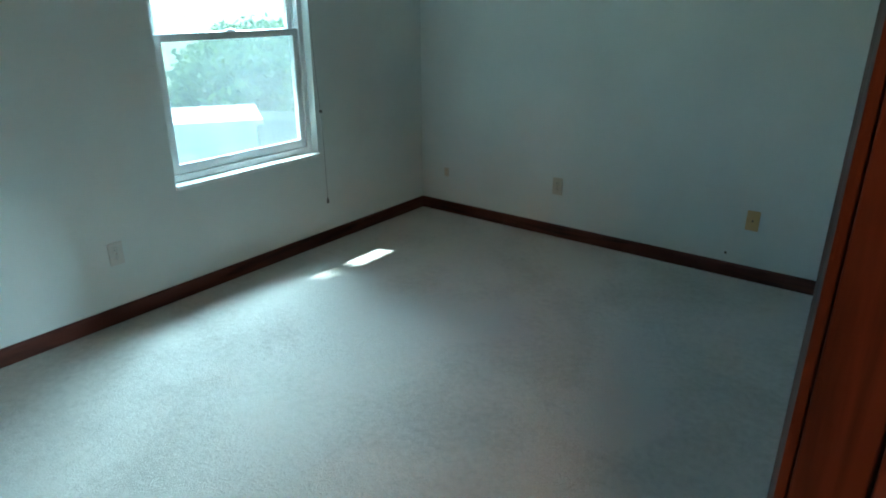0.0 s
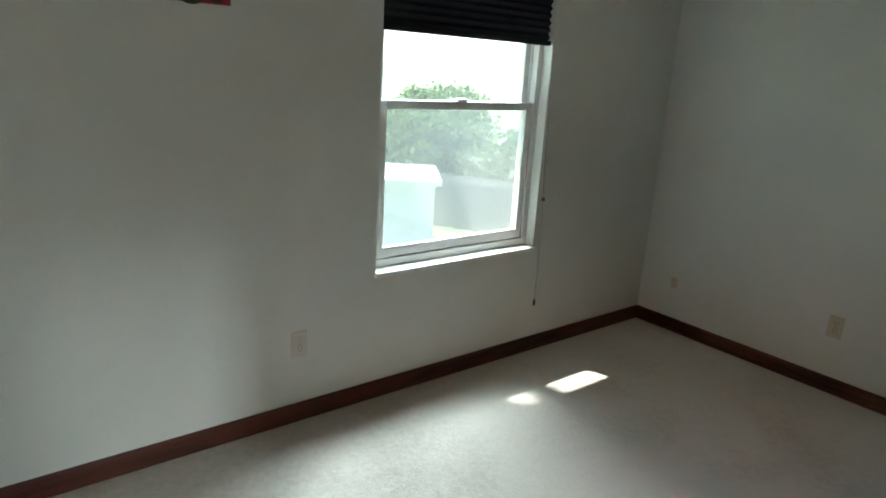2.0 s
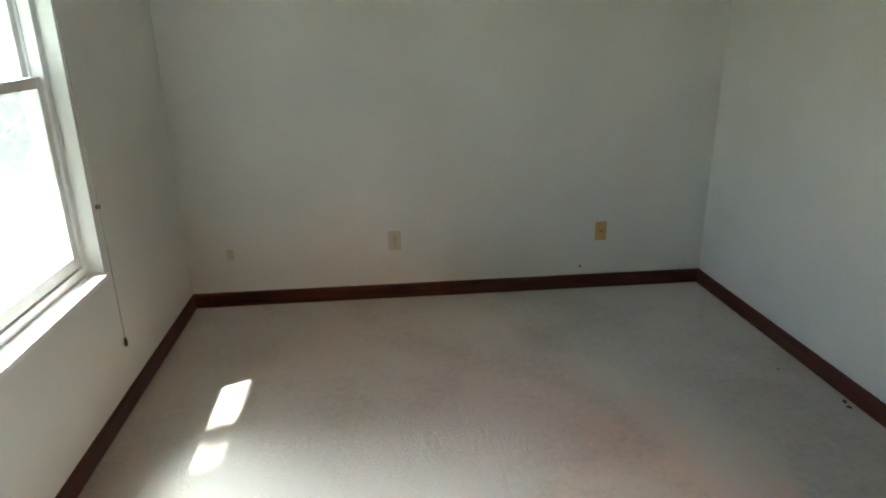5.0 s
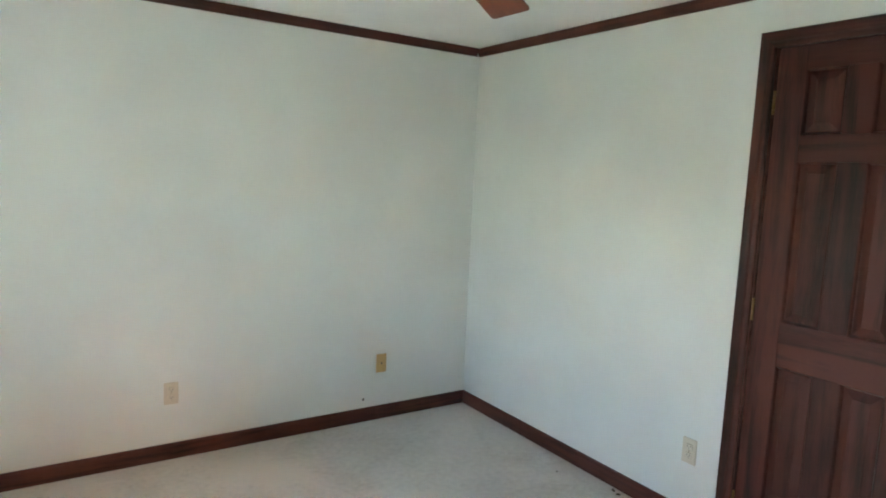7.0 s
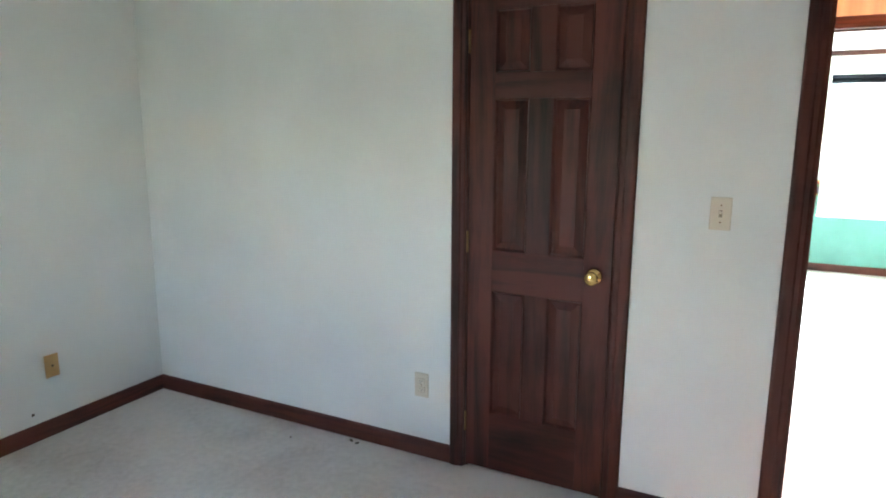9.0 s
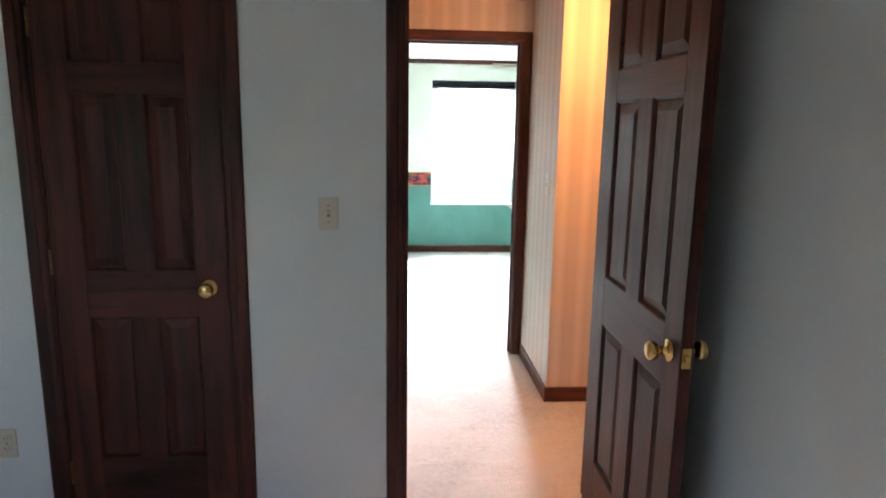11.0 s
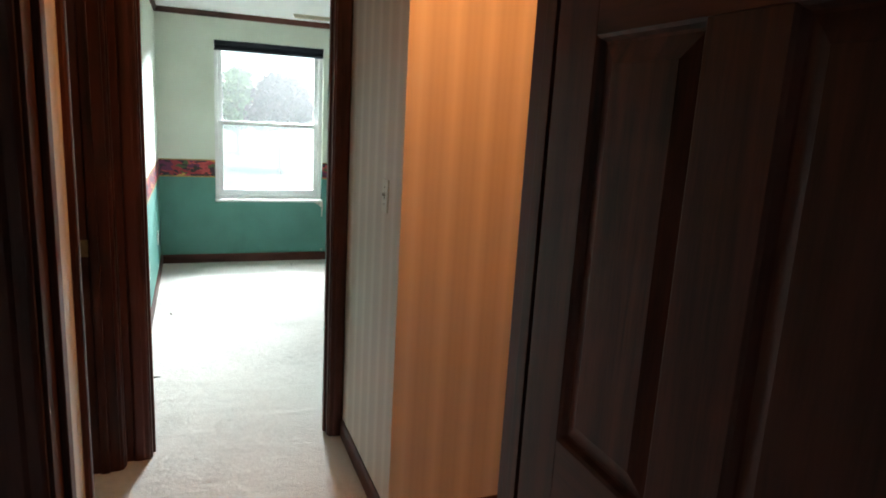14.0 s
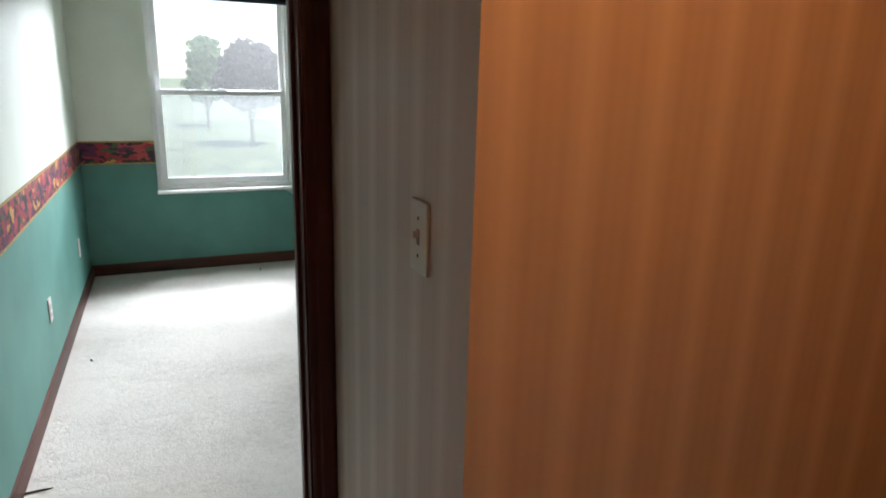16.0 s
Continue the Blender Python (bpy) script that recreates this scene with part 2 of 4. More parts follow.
def glass_material():
    m = bpy.data.materials.new("window_glass")
    m.use_nodes = True
    n, l = m.node_tree.nodes, m.node_tree.links
    n.remove(n["Principled BSDF"])
    g = n.new("ShaderNodeBsdfGlossy")
    g.inputs["Roughness"].default_value = 0.01
    t = n.new("ShaderNodeBsdfTransparent")
    t.inputs[0].default_value = (0.93, 0.95, 0.94, 1)
    lw = n.new("ShaderNodeLayerWeight")
    lw.inputs[0].default_value = 0.5
    pw = n.new("ShaderNodeMath")
    pw.operation = "POWER"
    pw.inputs[1].default_value = 4.0
    l.new(lw.outputs["Facing"], pw.inputs[0])
    f = n.new("ShaderNodeMath")
    f.operation = "MULTIPLY_ADD"
    f.inputs[1].default_value, f.inputs[2].default_value = 0.6, 0.04
    l.new(pw.outputs[0], f.inputs[0])
    mx = n.new("ShaderNodeMixShader")
    l.new(f.outputs[0], mx.inputs[0])
    l.new(t.outputs[0], mx.inputs[1])
    l.new(g.outputs[0], mx.inputs[2])
    # a little translucent white mixed in as glare, paling the view outside
    glare_haze = n.new("ShaderNodeBsdfTranslucent")
    glare_haze.inputs[0].default_value = (0.8, 0.8, 0.78, 1)
    hazed = n.new("ShaderNodeMixShader")
    hazed.inputs[0].default_value = 0.018
    l.new(mx.outputs[0], hazed.inputs[1])
    l.new(glare_haze.outputs[0], hazed.inputs[2])
    l.new(hazed.outputs[0], n["Material Output"].inputs[0])
    return m


def screen_material():
    """Fine insect mesh: mostly open, the threads grey and lit from both sides."""
    m = bpy.data.materials.new("insect_mesh")
    m.use_nodes = True
    n, l = m.node_tree.nodes, m.node_tree.links
    n.remove(n["Principled BSDF"])
    d = n.new("ShaderNodeBsdfDiffuse")
    d.inputs[0].default_value = (0.16, 0.16, 0.16, 1)
    tl = n.new("ShaderNodeBsdfTranslucent")
    tl.inputs[0].default_value = (0.16, 0.16, 0.16, 1)
    both = n.new("ShaderNodeAddShader")
    l.new(d.outputs[0], both.inputs[0])
    l.new(tl.outputs[0], both.inputs[1])
    t = n.new("ShaderNodeBsdfTransparent")
    mx = n.new("ShaderNodeMixShader")
    mx.inputs[0].default_value = 0.22
    l.new(t.outputs[0], mx.inputs[1])
    l.new(both.outputs[0], mx.inputs[2])
    l.new(mx.outputs[0], n["Material Output"].inputs[0])
    return m


def leaf_material(name, a, b):
    m = bpy.data.materials.new(name)
    m.use_nodes = True
    n, l = m.node_tree.nodes, m.node_tree.links
    p = n["Principled BSDF"]
    p.inputs["Roughness"].default_value = 0.6
    geo = n.new("ShaderNodeNewGeometry")
    r = n.new("ShaderNodeValToRGB")
    r.color_ramp.elements[0].color, r.color_ramp.elements[1].color = (*a, 1), (*b, 1)
    l.new(geo.outputs["Random Per Island"], r.inputs[0])
    l.new(r.outputs[0], p.inputs["Base Color"])
    tr = n.new("ShaderNodeBsdfTranslucent")
    l.new(r.outputs[0], tr.inputs[0])
    mx = n.new("ShaderNodeMixShader")
    mx.inputs[0].default_value = 0.4
    l.new(p.outputs[0], mx.inputs[1])
    l.new(tr.outputs[0], mx.inputs[2])
    l.new(mx.outputs[0], n["Material Output"].inputs[0])
    return m


M_WALL = mat("mint_white_paint", (0.72, 0.735, 0.70), 0.55, vary=0.05, scale=1.4, bump=0.12, bump_scale=140)
M_CEIL = mat("ceiling_white", (0.80, 0.80, 0.79), 0.9, vary=0.03, bump=0.35, bump_scale=160)
M_PLAIN = mat("pale_green_paint", (0.66, 0.70, 0.60), 0.6, vary=0.04, bump=0.12, bump_scale=140)
M_TEAL = two_tone("teal_and_pale_green_paint", (0.085, 0.235, 0.195), (0.70, 0.74, 0.64), 0.9)
M_PAPER_Y = striped_paper("striped_wallpaper", (0.65, 0.565, 0.47), (0.53, 0.44, 0.355), "Y")
M_PAPER_X = striped_paper("striped_wallpaper_cross", (0.65, 0.565, 0.47), (0.53, 0.44, 0.355), "X")
M_CARPET = carpet_material()
M_WOOD = wood("dark_stained_wood", (0.007, 0.003, 0.0025), (0.076, 0.0215, 0.0145), "Z")
M_WOOD_X = wood("dark_stained_wood_x", (0.007, 0.003, 0.0025), (0.076, 0.0215, 0.0145), "X")
M_WOOD_Y = wood("dark_stained_wood_y", (0.007, 0.003, 0.0025), (0.076, 0.0215, 0.0145), "Y")
M_TRIM_X = wood("reddish_trim_wood_x", (0.014, 0.0055, 0.0045), (0.098, 0.031, 0.021), "X")
M_TRIM_Y = wood("reddish_trim_wood_y", (0.014, 0.0055, 0.0045), (0.098, 0.031, 0.021), "Y")
M_FAN = wood("reddish_fan_blade", (0.12, 0.03, 0.018), (0.22, 0.06, 0.035), "X", 0.4)
M_PALEFAN = wood("pale_fan_blade", (0.45, 0.36, 0.24), (0.6, 0.5, 0.36), "X", 0.4)
M_BRASS = mat("polished_brass", (0.78, 0.52, 0.20), 0.16, 1.0, vary=0.08, scale=30)
M_DULLBRASS = mat("tarnished_brass", (0.24, 0.15, 0.07), 0.45, 1.0, vary=0.15, scale=40)
M_VINYL = mat("white_vinyl", (0.78, 0.78, 0.77), 0.35, vary=0.03, scale=9)
M_SILL = mat("white_sill_paint", (0.80, 0.79, 0.76), 0.4, vary=0.06, scale=12, bump=0.1)
M_IVORY = mat("ivory_plastic", (0.62, 0.56, 0.44), 0.35, vary=0.03, scale=15)
M_TAN = mat("tan_plastic", (0.55, 0.36, 0.15), 0.35, vary=0.04, scale=15)
M_WHITE = mat("white_plastic", (0.62, 0.58, 0.53), 0.35, vary=0.03, scale=15)
M_TOGGLE_SLOT = mat("toggle_slot", (0.22, 0.17, 0.11), 0.6)
M_SLOT = mat("dark_slot", (0.03, 0.028, 0.025), 0.6)
M_BLIND = mat("navy_blind", (0.012, 0.016, 0.03), 0.7, vary=0.15, scale=8)
M_CORD = mat("grey_cord", (0.25, 0.23, 0.21), 0.8)
M_TASSEL = mat("dark_tassel", (0.04, 0.03, 0.025), 0.5)
M_VENT = mat("white_vent_paint", (0.70, 0.70, 0.68), 0.45)
M_BORDER = border_material()
M_RED = mat("red_print", (0.34, 0.02, 0.025), 0.5, vary=0.2, scale=25)
M_SCUFF = mat("torn_drywall_paper", (0.55, 0.50, 0.42), 0.9, vary=0.2, scale=40, bump=0.4)
M_GOLD = mat("gold_edge_print", (0.36, 0.24, 0.05), 0.5, vary=0.2, scale=40)
M_GLASS = glass_material()
M_SCREEN = screen_material()
M_GRASS = mat("lawn", (0.21, 0.245, 0.13), 0.9, vary=0.35, scale=0.6, bump=0.8, bump_scale=30, grain=0.4)
M_FENCE = mat("weathered_fence_wood", (0.30, 0.27, 0.24), 0.85, vary=0.25, scale=6, bump=0.3)
M_LEAF = leaf_material("green_leaves", (0.06, 0.11, 0.035), (0.19, 0.24, 0.11))
M_PALELEAF = leaf_material("pale_green_leaves", (0.12, 0.20, 0.09), (0.22, 0.30, 0.15))
M_PLUM = leaf_material("plum_leaves", (0.035, 0.018, 0.03), (0.09, 0.045, 0.065))
M_BARK = mat("bark", (0.10, 0.075, 0.055), 0.9, vary=0.3, scale=12, bump=0.6, bump_scale=25)
M_ROOF = mat("grey_shingles", (0.09, 0.085, 0.08), 0.9, vary=0.3, scale=4, bump=0.5, bump_scale=20)
M_SIDING = mat("pale_siding", (0.68, 0.67, 0.63), 0.6, vary=0.06)
M_LAMP = mat("frosted_lamp_glass", (0.8, 0.75, 0.65), 0.5)
M_LAMP.node_tree.nodes["Principled BSDF"].inputs["Emission Color"].default_value = (1.0, 0.375, 0.105, 1)
M_LAMP.node_tree.nodes["Principled BSDF"].inputs["Emission Strength"].default_value = 19.0
M_DEBRIS = mat("brown_debris", (0.07, 0.05, 0.03), 0.9)

# ---- mesh helpers ----
def box(bm, lo, hi, bevel=0.0, seg=2):
    r = bmesh.ops.create_cube(bm, size=1.0)
    vs = r["verts"]
    size = [hi[i] - lo[i] for i in range(3)]
    mid = [(hi[i] + lo[i]) / 2 for i in range(3)]
    for v in vs:
        v.co = Vector([v.co[i] * size[i] + mid[i] for i in range(3)])
    if bevel:
        es = list({e for v in vs for e in v.link_edges})
        bmesh.ops.bevel(bm, geom=es, offset=bevel, segments=seg, affect="EDGES", profile=0.6)
    return bm


def boxes(*spans, bevel=0.0):
    bm = bmesh.new()
    for lo, hi in spans:
        box(bm, lo, hi, bevel)
    return bm


def lathe(profile, steps=24, axis="Z"):
    """A turned solid from (radius, height) pairs."""
    bm = bmesh.new()
    rings = []
    for r, h in profile:
        ring = []
        for k in range(steps):
            a = 2 * math.pi * k / steps
            c, s = r * math.cos(a), r * math.sin(a)
            ring.append(bm.verts.new({"Z": (c, s, h), "X": (h, c, s), "Y": (s, h, c)}[axis]))
        rings.append(ring)
    for a, b in zip(rings, rings[1:]):
        for k in range(steps):
            f = bm.faces.new((a[k], a[(k + 1) % steps], b[(k + 1) % steps], b[k]))
            f.smooth = True
    bm.faces.new(list(reversed(rings[0])))
    bm.faces.new(rings[-1])
    return bm


def sweep(profile, frames):
    """A solid from a closed 2D profile carried along (origin, u, v) frames."""
    bm = bmesh.new()
    rings = [[bm.verts.new(Vector(o) + Vector(u) * a + Vector(v) * b) for a, b in profile] for o, u, v in frames]
    k = len(profile)
    for r, s in zip(rings, rings[1:]):
        for i in range(k):
            bm.faces.new((r[i], r[(i + 1) % k], s[(i + 1) % k], s[i]))
    bm.faces.new(list(reversed(rings[0])))
    bm.faces.new(rings[-1])
    bmesh.ops.recalc_face_normals(bm, faces=bm.faces)
    return bm


def mesh_of(name, bm, material):
    me = bpy.data.meshes.new(name)
    bm.normal_update()
    bm.to_mesh(me)
    bm.free()
    me.materials.append(material)
    return me


def part(name, bm, material, parent=None, label="", m=None):
    """One bmesh as one mesh object, under a thing or a part."""
    ob = new(name, mesh_of(name, bm, material))
    if parent is not None:
        ob.parent = parent
    if m is not None:
        ob.matrix_basis = m
    if label:
        ob["label"] = label
    return ob


def thing(name, m, label, category, kind="", group=""):
    ob = new(name)
    ob.empty_display_size = 0.05
    ob.matrix_basis = m
    return tagged(ob, label, category, group, kind)


def structure(name, bm, material, label, category):
    return tagged(part(name, bm, material), label, category, "", "structure")


CEIL = 2.292
TOP = 2.42
XW, XE, YN, YS = -2.965, 0.0, 0.0, -4.085          # bedroom
HW, HP, HE, HN, HSW = 0.14, 1.06, 1.835, -3.07, -3.998   # hall: west, striped wall, east, north, switch wall
GX0, GX1, GN, GS = 1.95, 5.46, -3.078, -6.3         # green room
R3N = 0.0
DOOR_TOP = 2.045


def wall_x(name, x0, x1, y0, y1, holes, material, label):
    """A wall across x, from y0 to y1, with holes (y0, y1, z0, z1) through it."""
    spans = []
    y = y0
    for a, b, c, d in sorted(holes):
        spans.append(((x0, y, -0.05), (x1, a, TOP)))
        if c > 0:
            spans.append(((x0, a, -0.05), (x1, b, c)))
        spans.append(((x0, a, d), (x1, b, TOP)))
        y = b
    spans.append(((x0, y, -0.05), (x1, y1, TOP)))
    bm = boxes(*spans)
    bmesh.ops.remove_doubles(bm, verts=bm.verts, dist=1e-5)
    return structure(name, bm, material, label, "wall")


def wall_y(name, y0, y1, x0, x1, holes, material, label):
    spans = []
    x = x0
    for a, b, c, d in sorted(holes):
        spans.append(((x, y0, -0.05), (a, y1, TOP)))
        if c > 0:
            spans.append(((a, y0, -0.05), (b, y1, c)))
        spans.append(((a, y0, d), (b, y1, TOP)))
        x = b
    spans.append(((x, y0, -0.05), (x1, y1, TOP)))
    return structure(name, boxes(*spans), material, label, "wall")


W1 = (-2.0, -1.03, 0.60, 2.06)
W2 = (-4.560, -3.562, 0.606, 2.057)
W3 = (-2.08, -1.10, 0.605, 2.06)
ENTRY = (-3.950, -3.175)
CLOSET = (-2.56, -1.925)
GREEN = (-3.940, -3.172)
ROOM3 = (0.995, 1.768)

# ---- setting ----
structure("floor", boxes(((XW - 0.15, GS - 0.2, -0.16), (GX1 + 0.15, 0.12, 0.0))), M_CARPET, "worn cream cut-pile carpet with faint stains", "floor")
structure("ceiling", boxes(((XW - 0.15, GS - 0.2, CEIL), (GX1 + 0.15, 0.12, CEIL + 0.1))), M_CEIL, "white textured ceiling", "ceiling")
wall_x("wall_bedroom_window", XW - 0.15, XW, YS - 0.11, 0.12, [W1], M_WALL, "mint-white painted window wall of the bedroom")
wall_y("wall_bedroom_far", 0.0, 0.15, XW, GX1 + 0.15, [], M_WALL, "mint-white painted end wall of the bedroom")
wall_x("wall_bedroom_closet", 0.0, 0.055, YS, 0.0, [(*ENTRY, 0, DOOR_TOP + 0.02), (*CLOSET, 0, DOOR_TOP + 0.02)], M_WALL, "mint-white painted wall with closet and entry doors")
wall_y("wall_bedroom_back", YS - 0.11, YS, XW, 0.055, [], M_WALL, "mint-white painted wall behind the open door")
wall_x("wall_hall_west", 0.055, HW, GS - 0.2, HN, [(*ENTRY, 0, DOOR_TOP + 0.02)], M_PAPER_Y, "cream striped wallpaper in the hall")
wall_y("wall_hall_north", HN, -3.015, 0.055, HE, [(*ROOM3, 0, DOOR_TOP + 0.02)], M_PAPER_X, "cream striped wallpaper beside the third room's doorway")
wall_y("wall_side_room_south", -3.015, -2.96, 0.055, HE, [(*ROOM3, 0, DOOR_TOP + 0.02)], M_PLAIN, "pale green painted wall of the side room")
wall_x("wall_side_room_west", 0.055, HW, -2.96, 0.0, [], M_PLAIN, "pale green painted wall of the side room")
wall_x("wall_hall_east", HE, 1.88, HSW, -2.96, [(*GREEN, 0, DOOR_TOP + 0.02)], M_PAPER_Y, "cream striped wallpaper round the green room's doorway")
wall_x("wall_hall_striped", HP, HP + 0.06, GS - 0.2, HSW, [], M_PAPER_Y, "cream striped wallpaper under warm lamp light")
wall_y("wall_hall_switch", HSW - 0.06, HSW, HP + 0.06, 1.88, [], M_PAPER_X, "cream striped wallpaper with a light switch")
wall_y("wall_hall_end", GS - 0.2, GS - 0.1, HW, HP, [], M_PAPER_X, "cream striped wallpaper at the hall's end")
wall_x("wall_green_west", 1.88, GX0, GS, GN, [(*GREEN, 0, DOOR_TOP + 0.02)], M_TEAL, "wall painted teal below and pale green above")
wall_y("wall_green_north", GN, -2.96, 1.88, GX1, [], M_TEAL, "scuffed wall painted teal below and pale green above")
wall_x("wall_side_window", GX1, GX1 + 0.15, -2.96, 0.0, [W3], M_PLAIN, "pale green painted window wall of the side room")
wall_x("wall_green_window", GX1, GX1 + 0.15, GS - 0.2, -2.96, [W2], M_TEAL, "window wall painted teal below and pale green above")
wall_y("wall_green_south", GS - 0.15, GS, HP + 0.06, GX1, [], M_TEAL, "wall painted teal below and pale green above")

# skirting and crown
BASE = ((0, 0), (0.012, 0), (0.012, 0.066), (0.010, 0.075), (0.005, 0.083), (0, 0.083))
CROWN = ((0, 0), (0.008, 0), (0.010, 0.012), (0.020, 0.030), (0.024, 0.040), (0.024, 0.0475), (0, 0.0475))


def run(name, profile, a, b, normal, z, label, category="trim"):
    """A straight length of moulding on a wall from a to b."""
    a, b = Vector((*a, z)), Vector((*b, z))
    bm = sweep(profile, [(a, normal, (0, 0, 1)), (b, normal, (0, 0, 1))])
    material = M_TRIM_X if abs(b.x - a.x) > abs(b.y - a.y) else M_TRIM_Y
    return structure(name, bm, material, label, category)


CW = 0.064     # casing width
skirt = "dark reddish-brown stained wooden skirting board"
run("baseboard", BASE, (XW, YS), (XW, YN - 0.012), (1, 0, 0), 0, skirt)
run("baseboard", BASE, (XW, YN), (XE - 0.012, YN), (0, -1, 0), 0, skirt)
run("baseboard", BASE, (XE, YN), (XE, CLOSET[1] + CW - 0.008), (-1, 0, 0), 0, skirt)
run("baseboard", BASE, (XE, CLOSET[0] - CW + 0.008), (XE, ENTRY[1] + CW - 0.008), (-1, 0, 0), 0, skirt)
run("baseboard", BASE, (XW + 0.012, YS), (XE, YS), (0, 1, 0), 0, skirt)
run("baseboard", BASE, (HP, HSW + 0.012), (HP, GS), (-1, 0, 0), 0, skirt)
run("baseboard", BASE, (HP, HSW), (HE - 0.016, HSW), (0, 1, 0), 0, skirt)
run("baseboard", BASE, (HW + 0.012, HN), (ROOM3[0] - CW + 0.008, HN), (0, -1, 0), 0, skirt)
run("baseboard", BASE, (HW, ENTRY[0] - CW), (HW, GS), (1, 0, 0), 0, skirt)
run("baseboard", BASE, (HW, HN), (HW, ENTRY[1] + CW), (1, 0, 0), 0, skirt)
run("baseboard", BASE, (GX1, GS), (GX1, GN - 0.012), (-1, 0, 0), 0, skirt)
run("baseboard", BASE, (GX0 + 0.016, GN), (GX1, GN), (0, -1, 0), 0, skirt)
run("baseboard", BASE, (GX1, -2.93), (GX1, 0), (-1, 0, 0), 0, skirt)
crown = "dark stained wooden crown strip under the ceiling"
ZC = CEIL - 0.048
run("crown_moulding", CROWN, (XW, YS), (XW, YN), (1, 0, 0), ZC, crown)
run("crown_moulding", CROWN, (XW + 0.024, YN), (XE - 0.024, YN), (0, -1, 0), ZC, crown)
run("crown_moulding", CROWN, (XE, YN), (XE, YS), (-1, 0, 0), ZC, crown)
run("crown_moulding", CROWN, (XW + 0.024, YS), (XE - 0.024, YS), (0, 1, 0), ZC, crown)
run("crown_moulding", CROWN, (GX1, GS), (GX1, GN), (-1, 0, 0), ZC, crown)
run("crown_moulding", CROWN, (GX0, GN), (GX1 - 0.024, GN), (0, -1, 0), ZC, crown)
run("crown_moulding", CROWN, (GX0, GN - 0.024), (GX0, GS), (1, 0, 0), ZC, crown)

# printed border in the green room
def border_strip(lo, hi):
    ob = structure("wallpaper_border", boxes((lo, hi)), M_BORDER, "dark red and plum leaf-print wallpaper border with gold edges", "border")
    for z in (lo[2], hi[2] - 0.010):
        a, b = list(lo), list(hi)
        a[2], b[2] = z, z + 0.010
        for i in (0, 1):
            if hi[i] - lo[i] < 0.01:
                a[i] -= 0.0015
                b[i] += 0.0015
        part("edge_stripe", boxes((a, b)), M_GOLD, ob, "gold printed edge")
    return ob


BZ = (0.815, 0.979)
border_strip((GX1 - 0.002, W2[1], BZ[0]), (GX1 + 0.001, GN, BZ[1]))
border_strip((GX1 - 0.002, GS, BZ[0]), (GX1 + 0.001, W2[0], BZ[1]))
border_strip((GX0, GN - 0.002, BZ[0]), (GX1 - 0.003, GN + 0.001, BZ[1]))

# ---- doors ----
CASING = ((0.0, 0.0), (0.0, 0.010), (0.006, 0.013), (0.020, 0.013), (0.026, 0.017), (0.052, 0.019), (0.060, 0.017), (0.064, 0.010), (0.064, 0.0))


def casing(parent, a, b, normal, top):
    """Moulded wooden casing: two legs and a head with mitred corners, round the opening from a to b on a wall face."""
    a, b, nrm = Vector((*a, 0)), Vector((*b, 0)), Vector((*normal, 0))
    along = (b - a).normalized()
    up = Vector((0, 0, 1))
    t = Vector((0, 0, top))
    prof = CASING
    for name, fr in (
        ("casing_leg", [(a, -along, nrm), (a + t, -along + up, nrm)]),
        ("casing_head", [(a + t, -along + up, nrm), (b + t, along + up, nrm)]),
        ("casing_leg", [(b + t, along + up, nrm), (b, along, nrm)]),
    ):
        m = M_WOOD if name == "casing_leg" else (M_WOOD_X if abs(along.x) > 0.5 else M_WOOD_Y)
        part(name, sweep(prof, fr), m, parent)


def jamb(parent, axis, lo, hi, d0, d1):
    """Lining boards of a doorway with a stop strip. axis: the wall's normal."""
    w = 0.012
    mid = (d0 + d1) / 2
    rows = [("jamb", lo, lo + w, 0, DOOR_TOP), ("jamb", hi - w, hi, 0, DOOR_TOP), ("head_jamb", lo, hi, DOOR_TOP, DOOR_TOP + 0.018)]
    for name, p, q, z0, z1 in rows:
        a, b = ((d0, p, z0), (d1, q, z1)) if axis == "x" else ((p, d0, z0), (q, d1, z1))
        part(name, boxes((a, b), bevel=0.0015), M_WOOD, parent)
    for name, p, q, z0, z1 in (("door_stop", lo + w, lo + w + 0.010, 0, DOOR_TOP), ("door_stop", hi - w - 0.010, hi - w, 0, DOOR_TOP), ("door_stop", lo + w, hi - w, DOOR_TOP - 0.010, DOOR_TOP)):
        a, b = ((mid - 0.016, p, z0), (mid + 0.016, q, z1)) if axis == "x" else ((p, mid - 0.016, z0), (q, mid + 0.016, z1))
        part(name, boxes((a, b), bevel=0.002), M_WOOD, parent)


def knob(parent, side, x, z, y):
    """A round brass knob on its rose, standing out from the face at y, towards side."""
    prof = [(0.031, 0.0), (0.032, 0.003), (0.029, 0.008), (0.016, 0.011), (0.0125, 0.016), (0.0115, 0.027), (0.014, 0.033), (0.022, 0.038), (0.0265, 0.045), (0.0275, 0.053), (0.025, 0.060), (0.019, 0.064), (0.008, 0.0655), (0.002, 0.066)]
    bm = lathe([(r, h * side) for r, h in prof], 28, "Y")
    bmesh.ops.recalc_face_normals(bm, faces=bm.faces)
    return part("knob", bm, M_BRASS, parent, "polished brass knob", pose(x, y, z))


